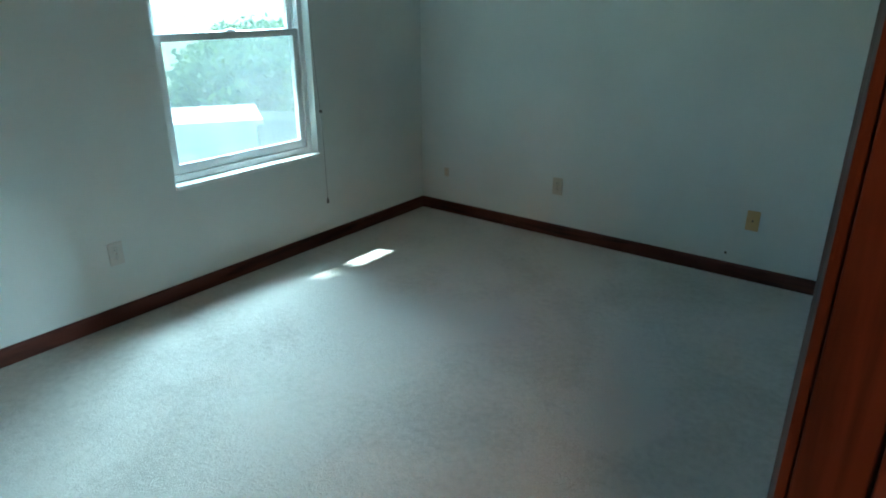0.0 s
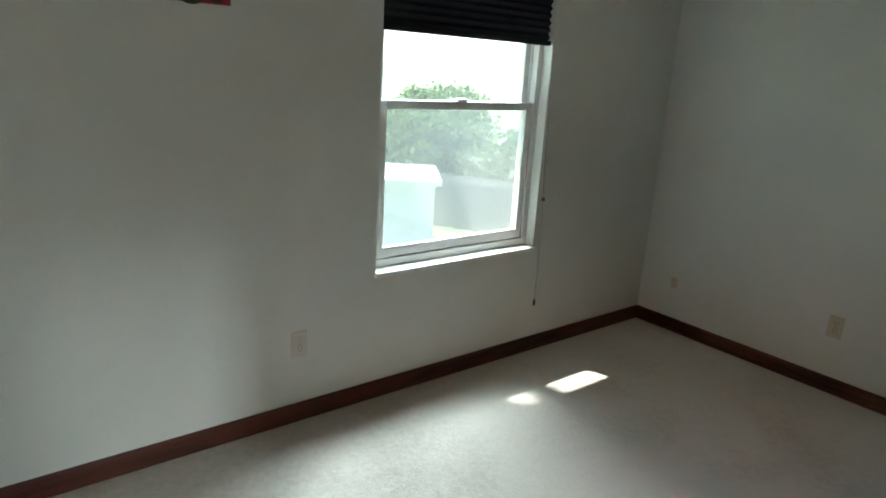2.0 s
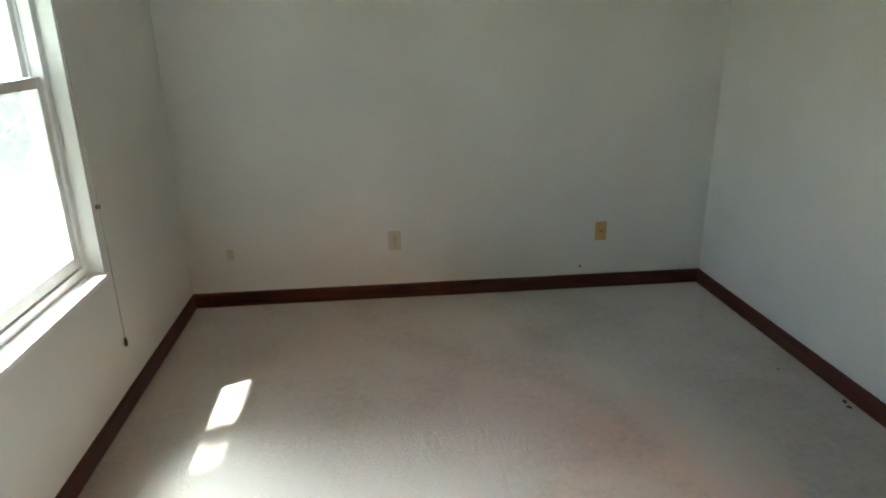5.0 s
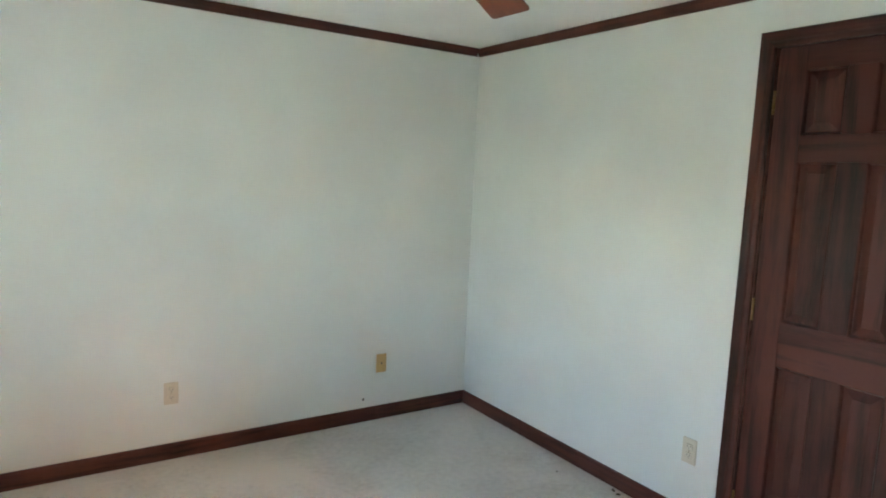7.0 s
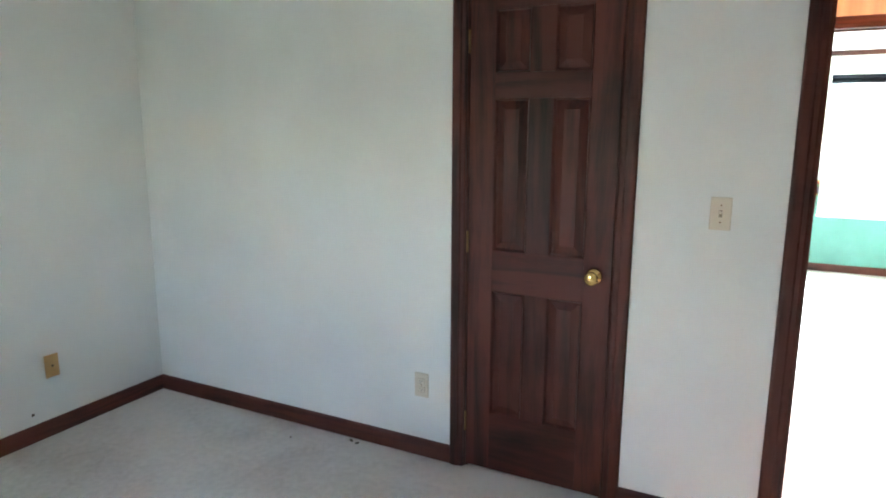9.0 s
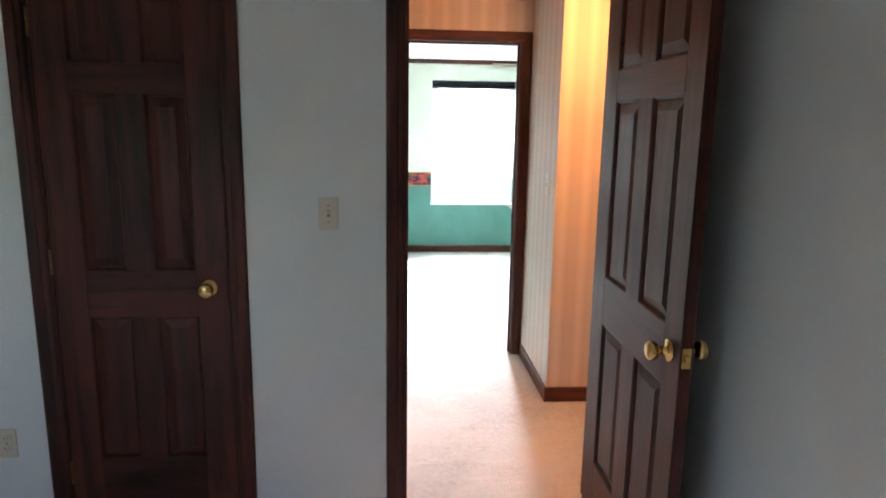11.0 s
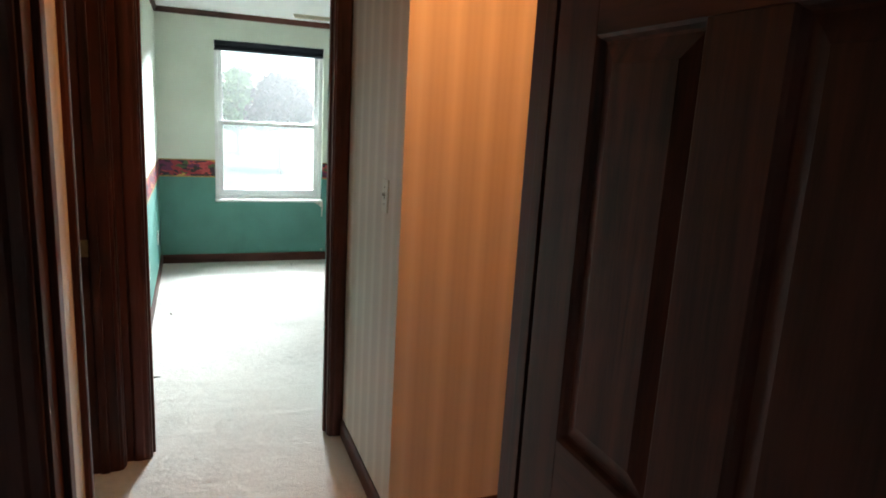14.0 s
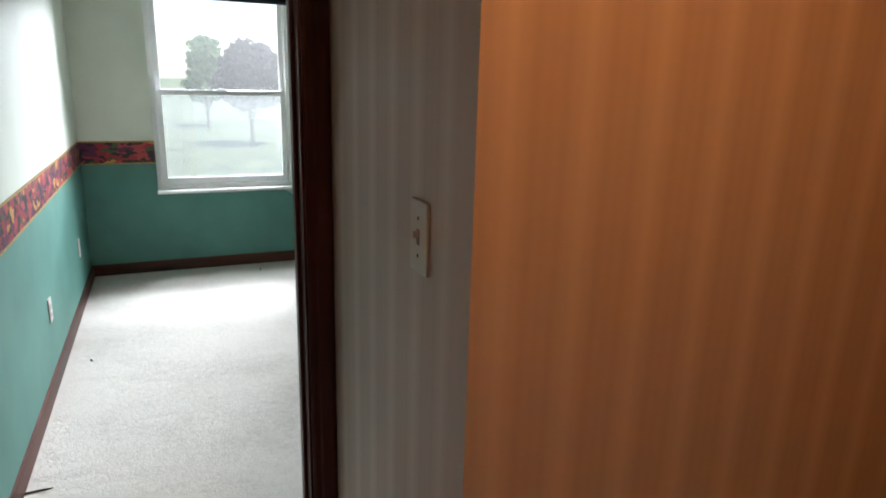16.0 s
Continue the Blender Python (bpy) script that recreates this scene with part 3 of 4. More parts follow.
def panel_door(parent, width, height, thick=0.035):
    """A six-panel door in its own axes: x from the hinge, y its thickness, z up. The parts are stiles, rails, mullions and raised panels."""
    st, mu = 0.108, 0.114
    if width < 0.65:
        st, mu = 0.11, 0.098
    z = [0.0, 0.275, 0.825, 1.0, 1.615, 1.715, 1.955, height]
    h = thick / 2
    for x0, x1 in ((0, st), (width - st, width)):
        part("stile", boxes(((x0, -h, 0.012), (x1, h, height)), bevel=0.002), M_WOOD, parent)
    for a, b in ((0.012, z[1]), (z[2], z[3]), (z[4], z[5]), (z[6], height)):
        part("rail", boxes(((st, -h, a), (width - st, h, b)), bevel=0.0015), M_WOOD_X, parent)
    c = width / 2
    for a, b in ((z[1], z[2]), (z[3], z[4]), (z[5], z[6])):
        part("mullion", boxes(((c - mu / 2, -h, a), (c + mu / 2, h, b)), bevel=0.0015), M_WOOD, parent)
        for x0, x1 in ((st, c - mu / 2), (c + mu / 2, width - st)):
            bm = bmesh.new()
            for s in (-1, 1):
                lev = ((0.0, h - 0.001), (0.004, h - 0.004), (0.008, h - 0.0125), (0.012, h - 0.013), (0.040, h - 0.0045), (0.041, h - 0.0035))
                rings = []
                for inset, y in lev:
                    rings.append([bm.verts.new((px, s * y, pz)) for px, pz in ((x0 + inset, a + inset), (x1 - inset, a + inset), (x1 - inset, b - inset), (x0 + inset, b - inset))])
                for r, q in zip(rings, rings[1:]):
                    for i in range(4):
                        bm.faces.new((r[i], r[(i + 1) % 4], q[(i + 1) % 4], q[i]))
                bm.faces.new(rings[-1])
            bmesh.ops.recalc_face_normals(bm, faces=bm.faces)
            part("panel", bm, M_WOOD, parent)


def hinge(parent, x, y, z):
    bm = bmesh.new()
    for k in range(5):
        r = bmesh.ops.create_cone(bm, cap_ends=True, segments=12, radius1=0.0052, radius2=0.0052, depth=0.0172, matrix=Matrix.Translation((x, y - 0.004, z - 0.036 + k * 0.018)))
    part("hinge", bm, M_DULLBRASS, parent, "tarnished brass butt hinge")


# doorways (lining and casing)
closet_way = thing("doorway_closet", pose(0, 0, 0), "dark stained wooden door casing round the closet door", "door frame", "structure")
jamb(closet_way, "x", *CLOSET, 0.0, 0.055)
casing(closet_way, (0.0, CLOSET[0] + 0.006), (0.0, CLOSET[1] - 0.006), (-1, 0), DOOR_TOP - 0.0)
entry_way = thing("doorway_entry", pose(0, 0, 0), "dark stained wooden door casing round the open entry", "door frame", "structure")
jamb(entry_way, "x", *ENTRY, 0.0, HW)
casing(entry_way, (0.0, ENTRY[0] + 0.006), (0.0, ENTRY[1] - 0.006), (-1, 0), DOOR_TOP)
casing(entry_way, (HW, ENTRY[0] + 0.006), (HW, ENTRY[1] - 0.006), (1, 0), DOOR_TOP)
green_way = thing("doorway_green_room", pose(0, 0, 0), "dark stained wooden casing of an open doorway", "door frame", "structure")
jamb(green_way, "x", *GREEN, HE, GX0)
casing(green_way, (HE, GREEN[0] + 0.006), (HE, GREEN[1] - 0.006), (-1, 0), DOOR_TOP)
casing(green_way, (GX0, GREEN[0] + 0.006), (GX0, GREEN[1] - 0.006), (1, 0), DOOR_TOP)
side_way = thing("doorway_side_room", pose(0, 0, 0), "dark stained wooden casing of the side room's doorway", "door frame", "structure")
jamb(side_way, "y", *ROOM3, HN, -2.96)
casing(side_way, (ROOM3[0] + 0.006, HN), (ROOM3[1] - 0.006, HN), (0, -1), DOOR_TOP)
plate = boxes(((ROOM3[1] - 0.0135, -3.0, 0.90), (ROOM3[1] - 0.012, -2.965, 0.965)), bevel=0.0005)
part("corner_board", boxes(((HE - 0.012, GREEN[1] + 0.058, 0.0), (HE, HN, DOOR_TOP + 0.064)), bevel=0.001), M_WOOD, green_way)
part("strike_plate", plate, M_DULLBRASS, side_way, "tarnished brass strike plate")

# closet door: hinges on the window side, face flush with the wall
cw = CLOSET[1] - CLOSET[0] - 0.030
door = thing("door_closet", pose(0.022, CLOSET[1] - 0.015, 0, 0, 0, -90), "closed six-panel dark reddish-brown wooden closet door", "door", "structure")
panel_door(door, cw, DOOR_TOP - 0.004)
for hz in (0.22, 1.03, 1.84):
    hinge(door, -0.001, -0.0195, hz)
knob(door, -1, cw - 0.066, 0.936, -0.0175)

# entry door: hinged at the south jamb, standing open at right angles into the room
ew = 0.757
entry = thing("door_entry", pose(-0.004, ENTRY[0] + 0.031, 0, 0, 0, 179.4), "open six-panel dark brown wooden door with brass knob", "door", "structure")
panel_door(entry, ew, DOOR_TOP - 0.004)
for hz in (0.22, 1.03, 1.84):
    hinge(entry, -0.001, 0.0195, hz)
knob(entry, -1, ew - 0.066, 0.936, -0.0175)
knob(entry, 1, ew - 0.066, 0.936, 0.0175)
part("latch_plate", boxes(((ew - 0.0005, -0.0125, 0.908), (ew + 0.0015, 0.0125, 0.964)), bevel=0.0006), M_BRASS, entry, "brass latch plate")
part("latch_bolt", boxes(((ew, -0.007, 0.926), (ew + 0.011, 0.006, 0.946)), bevel=0.003), M_BRASS, entry, "brass latch bolt")

# ---- windows ----
def window(name, m, w, z0, z1, label):
    """A white vinyl double-hung window in a wall 0.15 thick: x across, y outwards, z up; origin at the opening's lower inner corner."""
    win = thing(name, m, label, "window", "structure")
    h = z1 - z0
    fw = 0.034
    f0, f1 = 0.055, 0.145
    part("window_frame", boxes(((0, f0, 0.0), (fw, f1, h)), ((w - fw, f0, 0.0), (w, f1, h)), ((fw, f0, h - fw), (w - fw, f1, h)), ((fw, f0, 0.0), (w - fw, f1, 0.040)), bevel=0.002), M_VINYL, win)
    for x in (fw, w - fw - 0.006):
        part("sash_track", boxes(((x, 0.094, 0.04), (x + 0.006, 0.102, h - fw)), bevel=0.001), M_VINYL, win)
    mid = 0.735
    ss = 0.040
    lower = part("lower_sash", boxes(((fw + 0.004, 0.064, 0.040), (fw + ss, 0.092, mid)), ((w - fw - ss, 0.064, 0.040), (w - fw - 0.004, 0.092, mid)), ((fw + ss, 0.064, 0.040), (w - fw - ss, 0.092, 0.090)), ((fw + ss, 0.064, mid - 0.038), (w - fw - ss, 0.092, mid)), bevel=0.003), M_VINYL, win)
    upper = part("upper_sash", boxes(((fw + 0.004, 0.104, mid - 0.036), (fw + ss, 0.132, h - fw)), ((w - fw - ss, 0.104, mid - 0.036), (w - fw - 0.004, 0.132, h - fw)), ((fw + ss, 0.104, mid - 0.036), (w - fw - ss, 0.132, mid)), ((fw + ss, 0.104, h - fw - 0.04), (w - fw - ss, 0.132, h - fw)), bevel=0.003), M_VINYL, win)
    for sash, y, a, b in ((lower, 0.078, 0.088, mid - 0.036), (upper, 0.118, mid - 0.002, h - fw - 0.038)):
        pane = part("pane", boxes(((fw + ss - 0.002, y - 0.002, a), (w - fw - ss + 0.002, y + 0.002, b))), M_GLASS, sash, "clear glass")
        pane.visible_shadow = False
    part("insect_screen", boxes(((fw + 0.006, 0.1385, 0.045), (w - fw - 0.006, 0.1393, mid - 0.01))), M_SCREEN, win, "grey insect mesh")
    part("sash_lock", boxes(((w / 2 - 0.03, 0.066, mid), (w / 2 + 0.03, 0.092, mid + 0.012)), bevel=0.003), M_VINYL, lower)
    part("window_sill", boxes(((-0.004, -0.022, -0.018), (w + 0.004, 0.056, 0.004)), bevel=0.004), M_SILL, win, "white painted sill")
    return win


def window_pose_west(x, y, z):
    return Matrix(((0, -1, 0, x), (1, 0, 0, y), (0, 0, 1, z), (0, 0, 0, 1)))


def window_pose_east(x, y, z):
    return Matrix(((0, 1, 0, x), (-1, 0, 0, y), (0, 0, 1, z), (0, 0, 0, 1)))


window("window_1", window_pose_west(XW, W1[0], W1[2]), W1[1] - W1[0], W1[2], W1[3], "white vinyl double-hung window with a white sill")
window("window_2", window_pose_east(GX1, W2[1], W2[2]), W2[1] - W2[0], W2[2], W2[3], "white vinyl double-hung window in the green room")
window("window_3", window_pose_east(GX1, W3[1], W3[2]), W3[1] - W3[0], W3[2], W3[3], "white vinyl double-hung window in the side room")


def blind(m, w, drop, label):
    """A raised pleated blind: head rail, stack of pleats, bottom rail. Origin at the opening's upper inner corner; hangs down."""
    ob = thing("window_blind", m, label, "blind")
    part("head_rail", boxes(((0.006, 0.006, -0.036), (w - 0.006, 0.046, -0.002)), bevel=0.003), M_BLIND, ob)
    n = max(3, int((drop - 0.06) / 0.016))
    prof = []
    for k in range(n + 1):
        z = -0.036 - (drop - 0.058) * k / n
        prof.append((0.014 if k % 2 else 0.030, z))
    back = [(y + 0.010, z) for y, z in reversed(prof)]
    full = [(y, z) for y, z in prof] + back
    part("pleated_shade", sweep(full, [((0.008, 0, 0), (0, 1, 0), (0, 0, 1)), ((w - 0.008, 0, 0), (0, 1, 0), (0, 0, 1))]), M_BLIND, ob)
    part("bottom_rail", boxes(((0.006, 0.006, -drop), (w - 0.006, 0.040, -drop + 0.022)), bevel=0.004), M_BLIND, ob)
    return ob


blind(window_pose_west(XW, W1[0], W1[3]), W1[1] - W1[0], 0.45, "dark navy pleated blind drawn half way up")
blind(window_pose_east(GX1, W2[1], W2[3]), W2[1] - W2[0], 0.09, "dark pleated blind fully raised at the window head")
blind(window_pose_east(GX1, W3[1], W3[3]), W3[1] - W3[0], 0.50, "dark pleated blind half lowered in the side room")

# ---- wall plates ----
def outlet(m, material, label, group="wall outlets"):
    """A duplex outlet: plate, two faces with slots, centre screw. Faces -y in its own axes."""
    ob = thing("wall_outlet", m, label, "outlet", "", group)
    part("cover_plate", boxes(((-0.035, -0.006, -0.057), (0.035, 0.0, 0.057)), bevel=0.003), material, ob)
    for z in (-0.0195, 0.0195):
        face = part("receptacle", boxes(((-0.017, -0.0085, z - 0.0135), (0.017, -0.004, z + 0.0135)), bevel=0.004), material, ob)
        for x, hh in ((-0.0065, 0.0045), (0.0065, 0.0035)):
            part("slot", boxes(((x - 0.0011, -0.0088, z - hh + 0.002), (x + 0.0011, -0.0080, z + hh + 0.002))), M_SLOT, face)
        part("slot", boxes(((-0.002, -0.0088, z - 0.0095), (0.002, -0.0080, z - 0.0055)), bevel=0.001), M_SLOT, face)
    part("screw", lathe([(0.003, 0.0), (0.003, -0.0075), (0.001, -0.0078)], 10, "Y"), M_DULLBRASS, ob)
    return ob


def toggle(m, material, label):
    ob = thing("light_switch", m, label, "switch", "", "light switches")
    part("cover_plate", boxes(((-0.035, -0.006, -0.058), (0.035, 0.0, 0.058)), bevel=0.003), material, ob)
    part("toggle_slot", boxes(((-0.0055, -0.0066, -0.0125), (0.0055, -0.005, 0.0125))), M_TOGGLE_SLOT, ob)
    part("toggle", boxes(((-0.004, -0.016, 0.0), (0.004, -0.004, 0.010)), bevel=0.0015), material, ob)
    for z in (-0.030, 0.030):
        part("screw", lathe([(0.003, 0.0), (0.003, -0.0072), (0.001, -0.0076)], 10, "Y"), M_DULLBRASS, ob, m=pose(0, 0, z))
    return ob


def jack(m, material, label):
    ob = thing("wall_jack", m, label, "jack")
    part("cover_plate", boxes(((-0.034, -0.006, -0.057), (0.034, 0.0, 0.057)), bevel=0.003), material, ob)
    part("socket", lathe([(0.005, 0.0), (0.005, -0.010), (0.003, -0.0105)], 14, "Y"), M_SLOT, ob)
    return ob


outlet(pose(XW, -2.362, 0.35, 0, 0, 90), M_WHITE, "white duplex outlet under the window")
outlet(pose(-1.827, 0, 0.346), M_IVORY, "ivory duplex outlet on the end wall")
jack(pose(-0.629, 0, 0.349), M_TAN, "tan cable jack plate on the end wall")
outlet(pose(0, -1.719, 0.346, 0, 0, -90), M_IVORY, "ivory duplex outlet beside the closet door")
toggle(pose(0, -2.911, 1.210, 0, 0, -90), M_IVORY, "ivory toggle switch beside the entry door")
toggle(pose(1.24, HSW, 1.210, 0, 0, 180), M_IVORY, "ivory toggle switch on striped wallpaper")
outlet(pose(4.877, GN, 0.36, 0, 0, 0), M_WHITE, "white outlet low on the teal wall")
outlet(pose(3.67, GN, 0.36, 0, 0, 0), M_WHITE, "white outlet low on the teal wall")

# ---- vent ----
vent = thing("wall_vent", pose(0, -2.83, 2.12, 0, 0, -90), "white louvred air grille high on the wall", "vent")
part("vent_frame", boxes(((-0.19, -0.008, -0.075), (0.19, 0, -0.06)), ((-0.19, -0.008, 0.06), (0.19, 0, 0.075)), ((-0.19, -0.008, -0.06), (-0.175, 0, 0.06)), ((0.175, -0.008, -0.06), (0.19, 0, 0.06)), ((-0.006, -0.008, -0.06), (0.006, 0, 0.06)), bevel=0.0015), M_VENT, vent)
part("backing", boxes(((-0.175, -0.0015, -0.06), (0.175, 0, 0.06))), M_SLOT, vent)
for k in range(11):
    z = -0.054 + k * 0.0108
    bm = boxes(((-0.175, -0.0045, -0.0006), (0.175, 0.0045, 0.0006)))
    part("slat", bm, M_VENT, vent, m=pose(0, -0.0045, z, -38))

# ---- ceiling fans ----
def ceiling_fan(m, blade_material, turn, label, radius=0.68, half=0.07, drop=0.28, blades=5, pitch=-16.5):
    """Origin at the ceiling; the blades lie at drop below it."""
    fan = thing("ceiling_fan", m, label, "fan")
    part("canopy", lathe([(0.065, 0.0), (0.068, -0.02), (0.05, -0.045), (0.014, -0.055)], 24), M_BRASS, fan)
    part("rod", lathe([(0.012, -0.05), (0.012, 0.07 - drop)], 14), M_BRASS, fan)
    housing = [(0.03, 0.09), (0.085, 0.08), (0.105, 0.065), (0.105, 0.035), (0.085, 0.015), (0.05, 0.005), (0.01, 0.0)]
    part("motor_housing", lathe([(r, z - drop) for r, z in housing], 28), M_BRASS, fan)
    for k in range(blades):
        rot = pose(0, 0, -drop, 0, 0, turn + k * 360 / blades)
        part("blade_iron", boxes(((0.085, -0.02, -0.006), (0.20, 0.02, 0.0)), bevel=0.002), M_DULLBRASS, fan, m=rot)
        bm = bmesh.new()
        side = [(0.17, 0.72), (0.30, 0.80), (radius - 0.03, 1.0), (radius - 0.008, 0.95), (radius, 0.80)]
        outline = [(x, -w * half) for x, w in side] + [(x, w * half) for x, w in reversed(side)]
        low = [bm.verts.new((x, y, -0.003)) for x, y in outline]
        top = [bm.verts.new((x, y, 0.003)) for x, y in outline]
        bm.faces.new(list(reversed(low)))
        bm.faces.new(top)
        for i in range(len(outline)):
            j = (i + 1) % len(outline)
            bm.faces.new((low[i], low[j], top[j], top[i]))
        part("blade", bm, blade_material, fan, m=rot @ pose(0, 0, 0, pitch))
    return fan


ceiling_fan(pose(-1.41, -1.78, CEIL), M_FAN, 38, "ceiling fan with reddish wooden blades", 0.76, 0.076, 0.148, 5, -12)
ceiling_fan(pose(3.15, -4.62, CEIL), M_PALEFAN, 88, "ceiling fan with pale wooden blades", 0.67, 0.075, 0.262, 4, -14)

# ---- hall lamp ----
lamp = thing("ceiling_lamp", pose(0.45, -4.10, CEIL), "round frosted ceiling lamp glowing warm", "lamp")
part("lamp_base", lathe([(0.13, 0.0), (0.135, -0.015), (0.12, -0.025)], 28), M_BRASS, lamp)
part("shade", lathe([(0.118, -0.025), (0.125, -0.05), (0.105, -0.085), (0.06, -0.105), (0.01, -0.11)], 28), M_LAMP, lamp, "frosted glass bowl")

# ---- blind cord ----
def cord(points, r=0.0016, name="cord"):
    bm = bmesh.new()
    rings = []
    for p in points:
        rings.append([bm.verts.new(Vector(p) + Vector((r * math.cos(k * math.pi / 3), r * math.sin(k * math.pi / 3), 0))) for k in range(6)])
    for a, b in zip(rings, rings[1:]):
        for k in range(6):
            bm.faces.new((a[k], a[(k + 1) % 6], b[(k + 1) % 6], b[k]))
    bm.faces.new(list(reversed(rings[0])))
    bm.faces.new(rings[-1])
    return bm


pull = thing("blind_cord", pose(XW + 0.012, -0.995, 0.0), "thin grey blind cord with a dark tassel", "cord")
part("cord", cord([(0.0, -0.045, 1.61), (0.002, -0.035, 1.3), (0.003, -0.02, 1.0), (0.0, 0.0, 0.80), (0.0, 0.004, 0.55), (0.001, 0.006, 0.30)]), M_CORD, pull)
part("tassel", lathe([(0.003, 0.305), (0.006, 0.295), (0.0075, 0.28), (0.006, 0.268), (0.003, 0.266)], 12), M_TASSEL, pull, m=pose(0.001, 0.006, 0))
part("cleat", boxes(((-0.012, -0.006, 0.845), (0.004, 0.006, 0.862)), bevel=0.003), M_TASSEL, pull)

# ---- outdoors ----
GROUND = -2.9
structure("ground", boxes(((-900, -900, GROUND - 0.5), (900, 900, GROUND))), M_GRASS, "sunlit mown lawn reaching the horizon", "ground")
# eaves of the house, unseen: the deep overhang is added to trim the sun patch
structure("shade_eaves", boxes(((XW - 0.855, GS - 0.8, TOP), (GX1 + 0.2, 0.8, TOP + 0.16))), M_ROOF, "unseen shingled roof edge, its deep overhang added to trim the sun", "roof")


def tree(x, y, height, spread, leaf, seed, label, low=0.3, count=9000, size=0.16):
    rnd = np.random.default_rng(seed)
    ob = thing("tree", pose(x, y, GROUND), label, "tree")
    bm = bmesh.new()

    def limb(a, b, r0, r1, steps=7):
        a, b = Vector(a), Vector(b)
        d = (b - a).normalized()
        u = d.orthogonal().normalized()
        v = d.cross(u)
        rings = []
        for s in range(4):
            f = s / 3
            c = a.lerp(b, f) + Vector(rnd.normal(0, 0.04, 3)) * (0.0 if s in (0, 3) else 1.0)
            r = r0 + (r1 - r0) * f
            rings.append([bm.verts.new(c + (u * math.cos(2 * math.pi * k / steps) + v * math.sin(2 * math.pi * k / steps)) * r) for k in range(steps)])
        for p, q in zip(rings, rings[1:]):
            for k in range(steps):
                bm.faces.new((p[k], p[(k + 1) % steps], q[(k + 1) % steps], q[k]))

    limb((0, 0, -0.1), (0.1, 0.05, height * 0.62), height * 0.022, height * 0.010)
    clumps = []
    for k in range(44):
        a = k * 2.4 + rnd.uniform(-0.4, 0.4)
        zz = height * (low + (0.98 - low) * (k + 0.5) / 44)
        f = (zz / height - low) / (1 - low)
        rad = spread * (0.35 + 0.75 * math.sin(math.pi * min(1, 0.18 + 0.8 * f))) * rnd.uniform(0.5, 0.95)
        tip = (rad * math.cos(a), rad * math.sin(a), zz)
        limb((0, 0, max(0.2 * height, zz - 0.25 * height)), tip, height * 0.005, 0.012, 5)
        clumps.append((tip, spread * rnd.uniform(0.24, 0.42)))
    part("trunk", bm, M_BARK, ob)
    verts, faces = [], []
    per = count // len(clumps)
    for (cx, cy, cz), r in clumps:
        d = rnd.normal(0, 1, (per, 3))
        d /= np.linalg.norm(d, axis=1)[:, None]
        rr = r * rnd.uniform(0.25, 1.05, per) ** 0.6
        c = np.array((cx, cy, cz)) + d * rr[:, None] * np.array((1.1, 1.1, 0.75))
        for q in c:
            u = rnd.normal(0, 1, 3)
            u /= np.linalg.norm(u)
            w = np.cross(u, rnd.normal(0, 1, 3))
            w /= np.linalg.norm(w) + 1e-6
            s = size * rnd.uniform(0.6, 1.3)
            i = len(verts)
            verts += [tuple(q - u * s), tuple(q + w * s * 0.45), tuple(q + u * s), tuple(q - w * s * 0.45)]
            faces.append((i, i + 1, i + 2, i + 3))
    me = bpy.data.meshes.new("crown")
    me.from_pydata(verts, [], faces)
    me.materials.append(leaf)
    crown_ob = new("crown", me)
    crown_ob.parent = ob
    crown_ob["kind"] = "stuff"
    return ob


# out of view: added to screen the southwest sun and sky from window_1
tree(-6.6, -6.0, 12.5, 2.6, M_LEAF, 3, "unseen tall leafy green tree added close to the house for shade", 0.45, 7000, 0.2)
for i, (x, y, h, w) in enumerate(((-14.6, 11.6, 3.4, 1.7), (-18.5, 9.4, 3.7, 2.0), (-11.6, 14.2, 3.3, 1.7), (-22.0, 12.5, 4.0, 2.3), (-16.5, 15.5, 3.8, 2.1), (-23.0, 6.5, 3.8, 2.2), (-13.0, 17.5, 3.7, 2.0), (-28.0, 9.0, 4.2, 2.5), (-9.0, 17.0, 3.5, 1.8), (-27.0, 17.0, 4.4, 2.8))):
    tree(x, y, h * 0.72, w, M_LEAF, 10 + i, "leafy green shrub tree behind the wooden fence", 0.12, 5200, 0.17)
tree(43.0, -8.75, 6.2, 1.9, M_PLUM, 30, "round plum-leaved tree beyond the lawn", 0.44, 9000, 0.2)
tree(60.0, -7.2, 7.4, 1.5, M_PALELEAF, 31, "green tree beyond the lawn", 0.32, 6000, 0.24)

# fence
fence = thing("fence", pose(-15.0, 7.2, GROUND, 0, 0, 32), "weathered grey wooden privacy fence", "fence")
board = mesh_of("fence_board", boxes(((0, -0.01, 0.05), (0.138, 0.01, 1.55)), bevel=0.003), M_FENCE)
for k in range(150):
    b = new("board", board)
    b.parent = fence
    b.matrix_basis = pose(-6.0 + k * 0.145, random.uniform(-0.004, 0.004), random.uniform(-0.02, 0.02))
for z in (0.35, 1.2):
    part("fence_rail", boxes(((-6.0, 0.012, z), (15.7, 0.05, z + 0.09))), M_FENCE, fence)

# garden shed
shed = thing("garden_shed", pose(-12.3, 5.5, GROUND, 0, 0, 236.5), "small white sided garden shed with a low roof", "shed")
part("wall", boxes(((0, -2.2, 0), (3.2, 0, 1.75))), M_SIDING, shed)
part("roof", boxes(((-0.15, -2.35, 1.75), (3.35, 0.15, 1.86)), bevel=0.01), M_SIDING, shed)
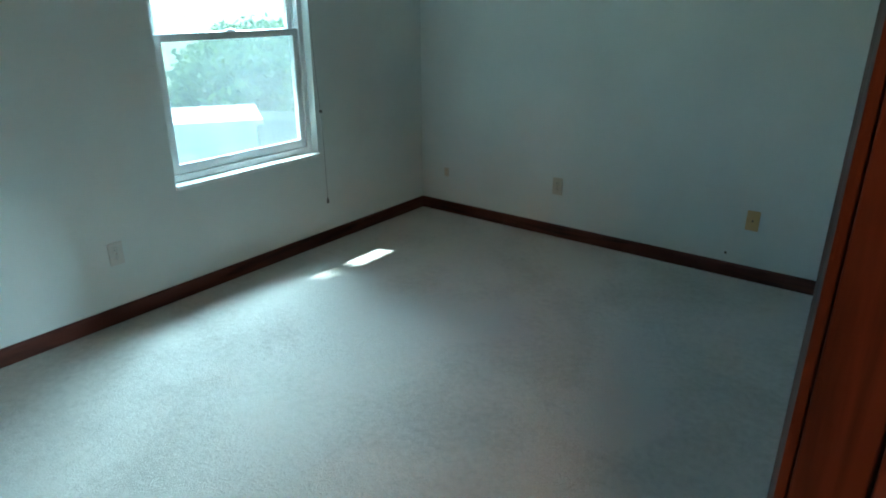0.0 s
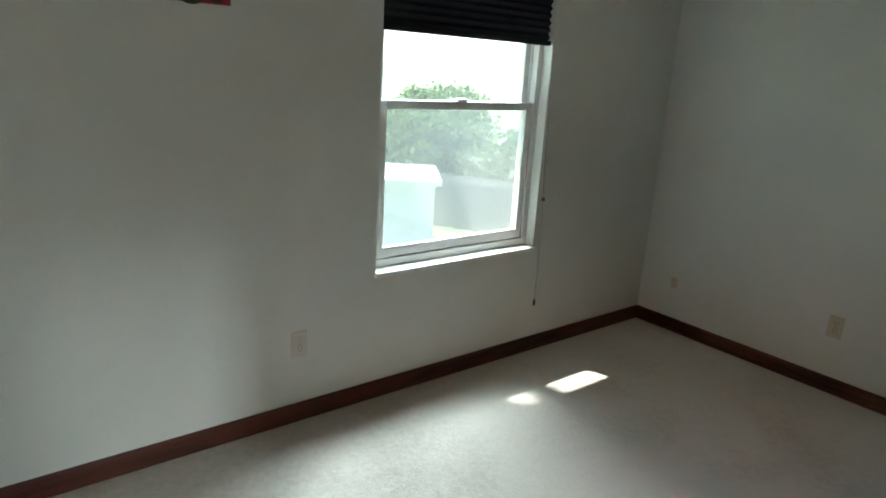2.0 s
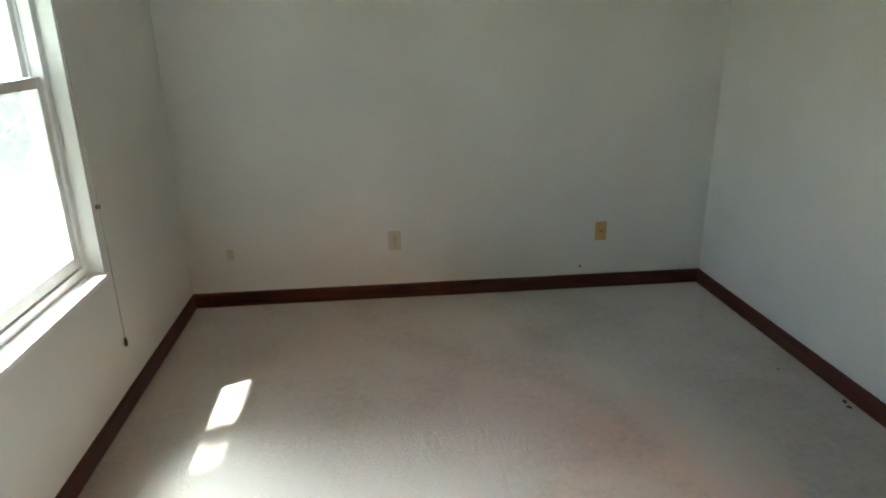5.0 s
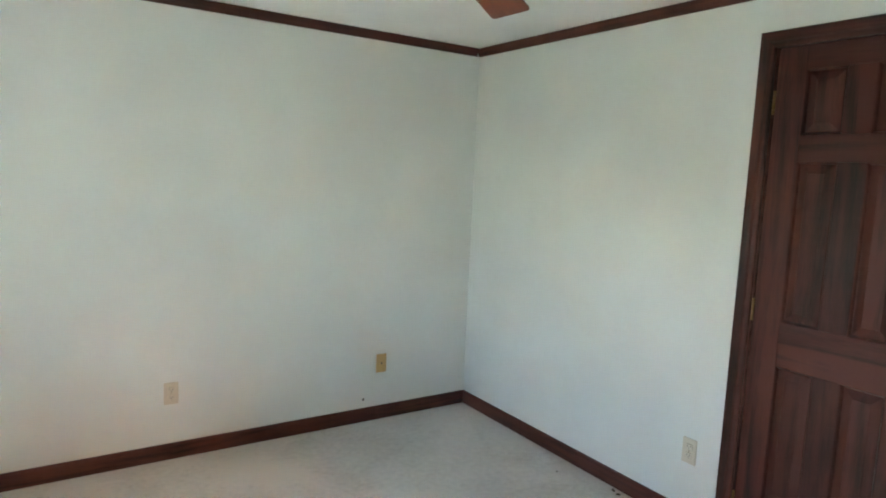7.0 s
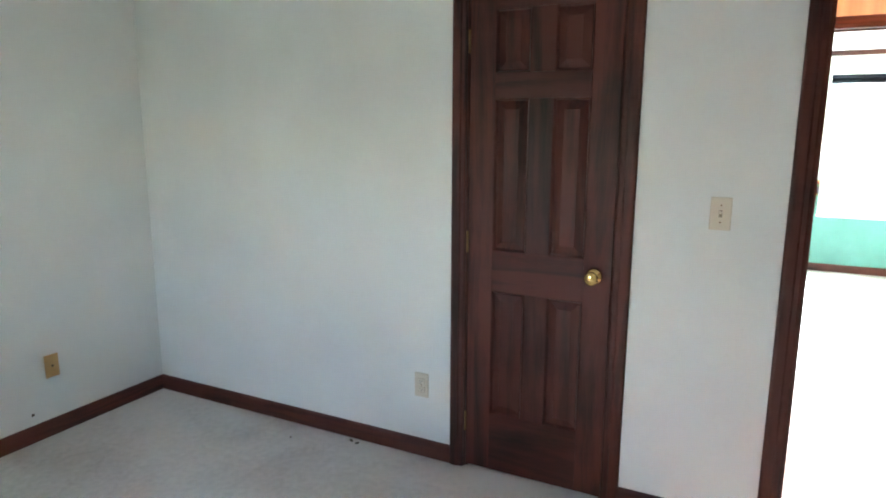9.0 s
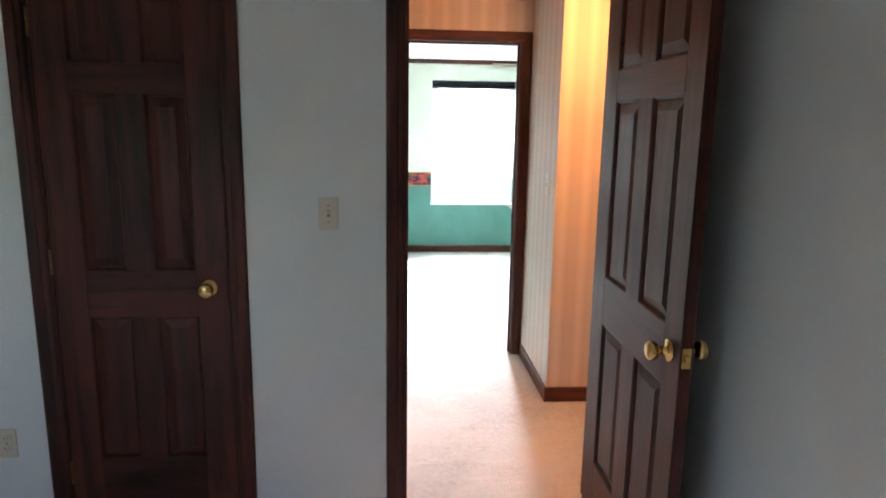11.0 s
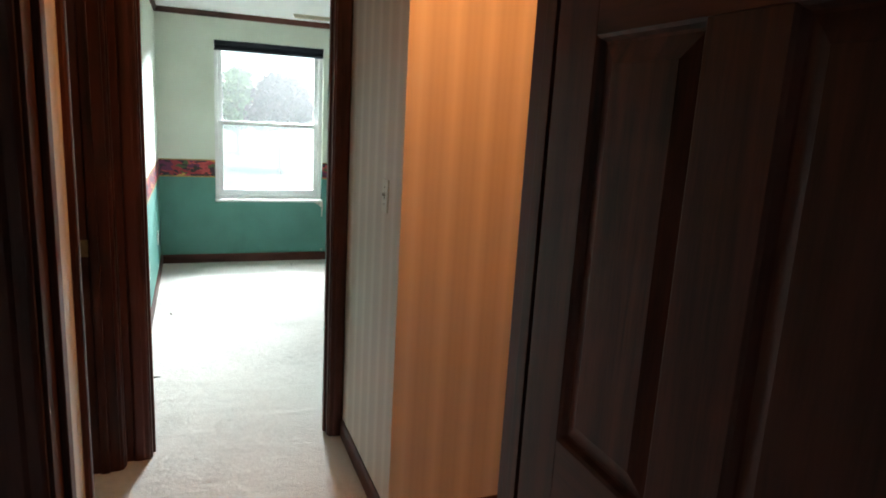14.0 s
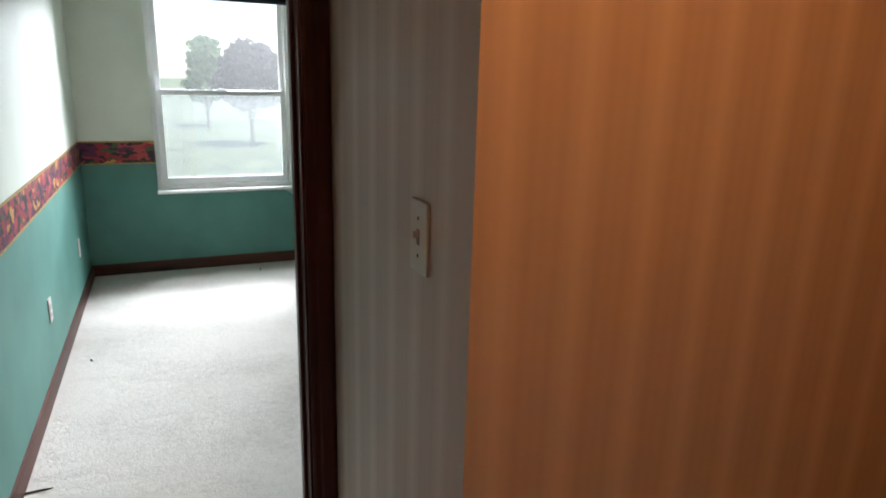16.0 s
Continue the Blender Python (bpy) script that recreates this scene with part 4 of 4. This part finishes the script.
for k in range(8):
    part("siding_board", boxes(((0.0, 0.0, 0.05 + k * 0.21), (3.2, 0.014, 0.25 + k * 0.21)), bevel=0.003), M_SIDING, shed)

# ---- small things ----
plaque = thing("wall_plaque", pose(XW, -2.737, 1.765, 0, 0, 90), "small red printed plaque on the window wall", "plaque")
part("board", boxes(((-0.13, -0.008, -0.13), (0.13, 0.0, 0.13)), bevel=0.002), M_RED, plaque)
part("printed_ring", lathe([(0.060, -0.0078), (0.062, -0.0095), (0.001, -0.0097)], 32, "Y"), M_SLOT, plaque, "black printed disc", pose(0, 0, -0.075))
part("printed_star", boxes(((-0.03, -0.0112, -0.10), (0.03, -0.0098, -0.07)), bevel=0.0005), M_WHITE, plaque, "white printed shape")
part("printed_bar", boxes(((0.065, -0.0095, -0.125), (0.10, -0.0078, -0.075)), bevel=0.0005), M_SLOT, plaque, "black printed shape")

outlet(pose(GX1, -4.757, 0.355, 0, 0, -90), M_WHITE, "white outlet on the teal window wall")

# torn strip of drywall paper hanging from the sill's end in the green room
def torn_strip(pts, depth):
    bm = bmesh.new()
    front = [bm.verts.new((-depth, y, z)) for y, z in pts]
    back = [bm.verts.new((0.0, y, z)) for y, z in pts]
    bm.faces.new(front)
    bm.faces.new(list(reversed(back)))
    for i in range(len(pts)):
        j = (i + 1) % len(pts)
        bm.faces.new((front[i], back[i], back[j], front[j]))
    bmesh.ops.recalc_face_normals(bm, faces=bm.faces)
    return bm


peel = thing("torn_wall_paper", pose(GX1, W2[0], W2[2] - 0.018), "torn pale paper strip hanging below the window sill", "torn paper")
part("strip", torn_strip([(0.09, 0.0), (-0.012, 0.0), (-0.013, -0.06), (-0.004, -0.15), (0.0, -0.148), (0.002, -0.055), (0.03, -0.030), (0.06, -0.012)], 0.006), M_SCUFF, peel)
chip = thing("paint_chip", pose(GX1, W2[0] - 0.004, 0.090), "pale chip in the teal paint", "chip")
part("flake", torn_strip([(0.0, 0.0), (0.006, 0.004), (0.004, 0.022), (-0.002, 0.028), (-0.006, 0.008)], 0.003), M_SCUFF, chip)

# capped jack low in the corner of the bedroom
box_cover = thing("wall_jack", pose(-2.735, 0, 0.304), "small ivory jack plate low near the corner", "jack")
part("cover_plate", boxes(((-0.020, -0.005, -0.032), (0.020, 0, 0.032)), bevel=0.002), M_IVORY, box_cover)
for z in (-0.012, 0.012):
    part("hole", lathe([(0.004, 0.0), (0.004, -0.0056), (0.002, -0.0058)], 10, "Y"), M_TAN, box_cover, m=pose(0, 0, z))


# crumbs and twigs on the carpet
def crumb(x, y, rz, size, label, long=1.0):
    ob = thing("carpet_crumb", pose(x, y, 0.0, 0, 0, rz), label, "debris")
    bm = bmesh.new()
    outline = [(-1.0 * long, -0.15), (-0.3 * long, -0.42), (0.6 * long, -0.30), (1.0 * long, 0.1), (0.4 * long, 0.42), (-0.5 * long, 0.36)]
    low = [bm.verts.new((a * size, b * size, 0.0)) for a, b in outline]
    high = [bm.verts.new((a * size * 0.8, b * size * 0.7, size * (0.35 + 0.2 * (i % 2)))) for i, (a, b) in enumerate(outline)]
    bm.faces.new(list(reversed(low)))
    bm.faces.new(high)
    for i in range(6):
        j = (i + 1) % 6
        bm.faces.new((low[i], low[j], high[j], high[i]))
    part("flake", bm, M_DEBRIS, ob)


crumb(-0.147, -1.063, 20, 0.008, "small brown crumb on the carpet")
crumb(-0.040, -1.350, 70, 0.014, "brown leaf scrap against the skirting board")
crumb(-0.050, -1.390, 130, 0.012, "brown leaf scrap against the skirting board")
crumb(2.712, -3.130, 92, 0.010, "dark stick lying against the skirting board", 5.0)
crumb(3.861, -3.201, 15, 0.011, "dark crumb on the pale carpet", 2.0)
crumb(5.266, -4.241, 5, 0.014, "dark crumb below the window", 1.6)
scuff = thing("wall_scuff", pose(-0.742, 0, 0.136), "small dark scuff low on the wall", "scuff")
part("mark", boxes(((-0.006, -0.0012, -0.007), (0.007, 0, 0.006)), bevel=0.0005), M_DEBRIS, scuff)
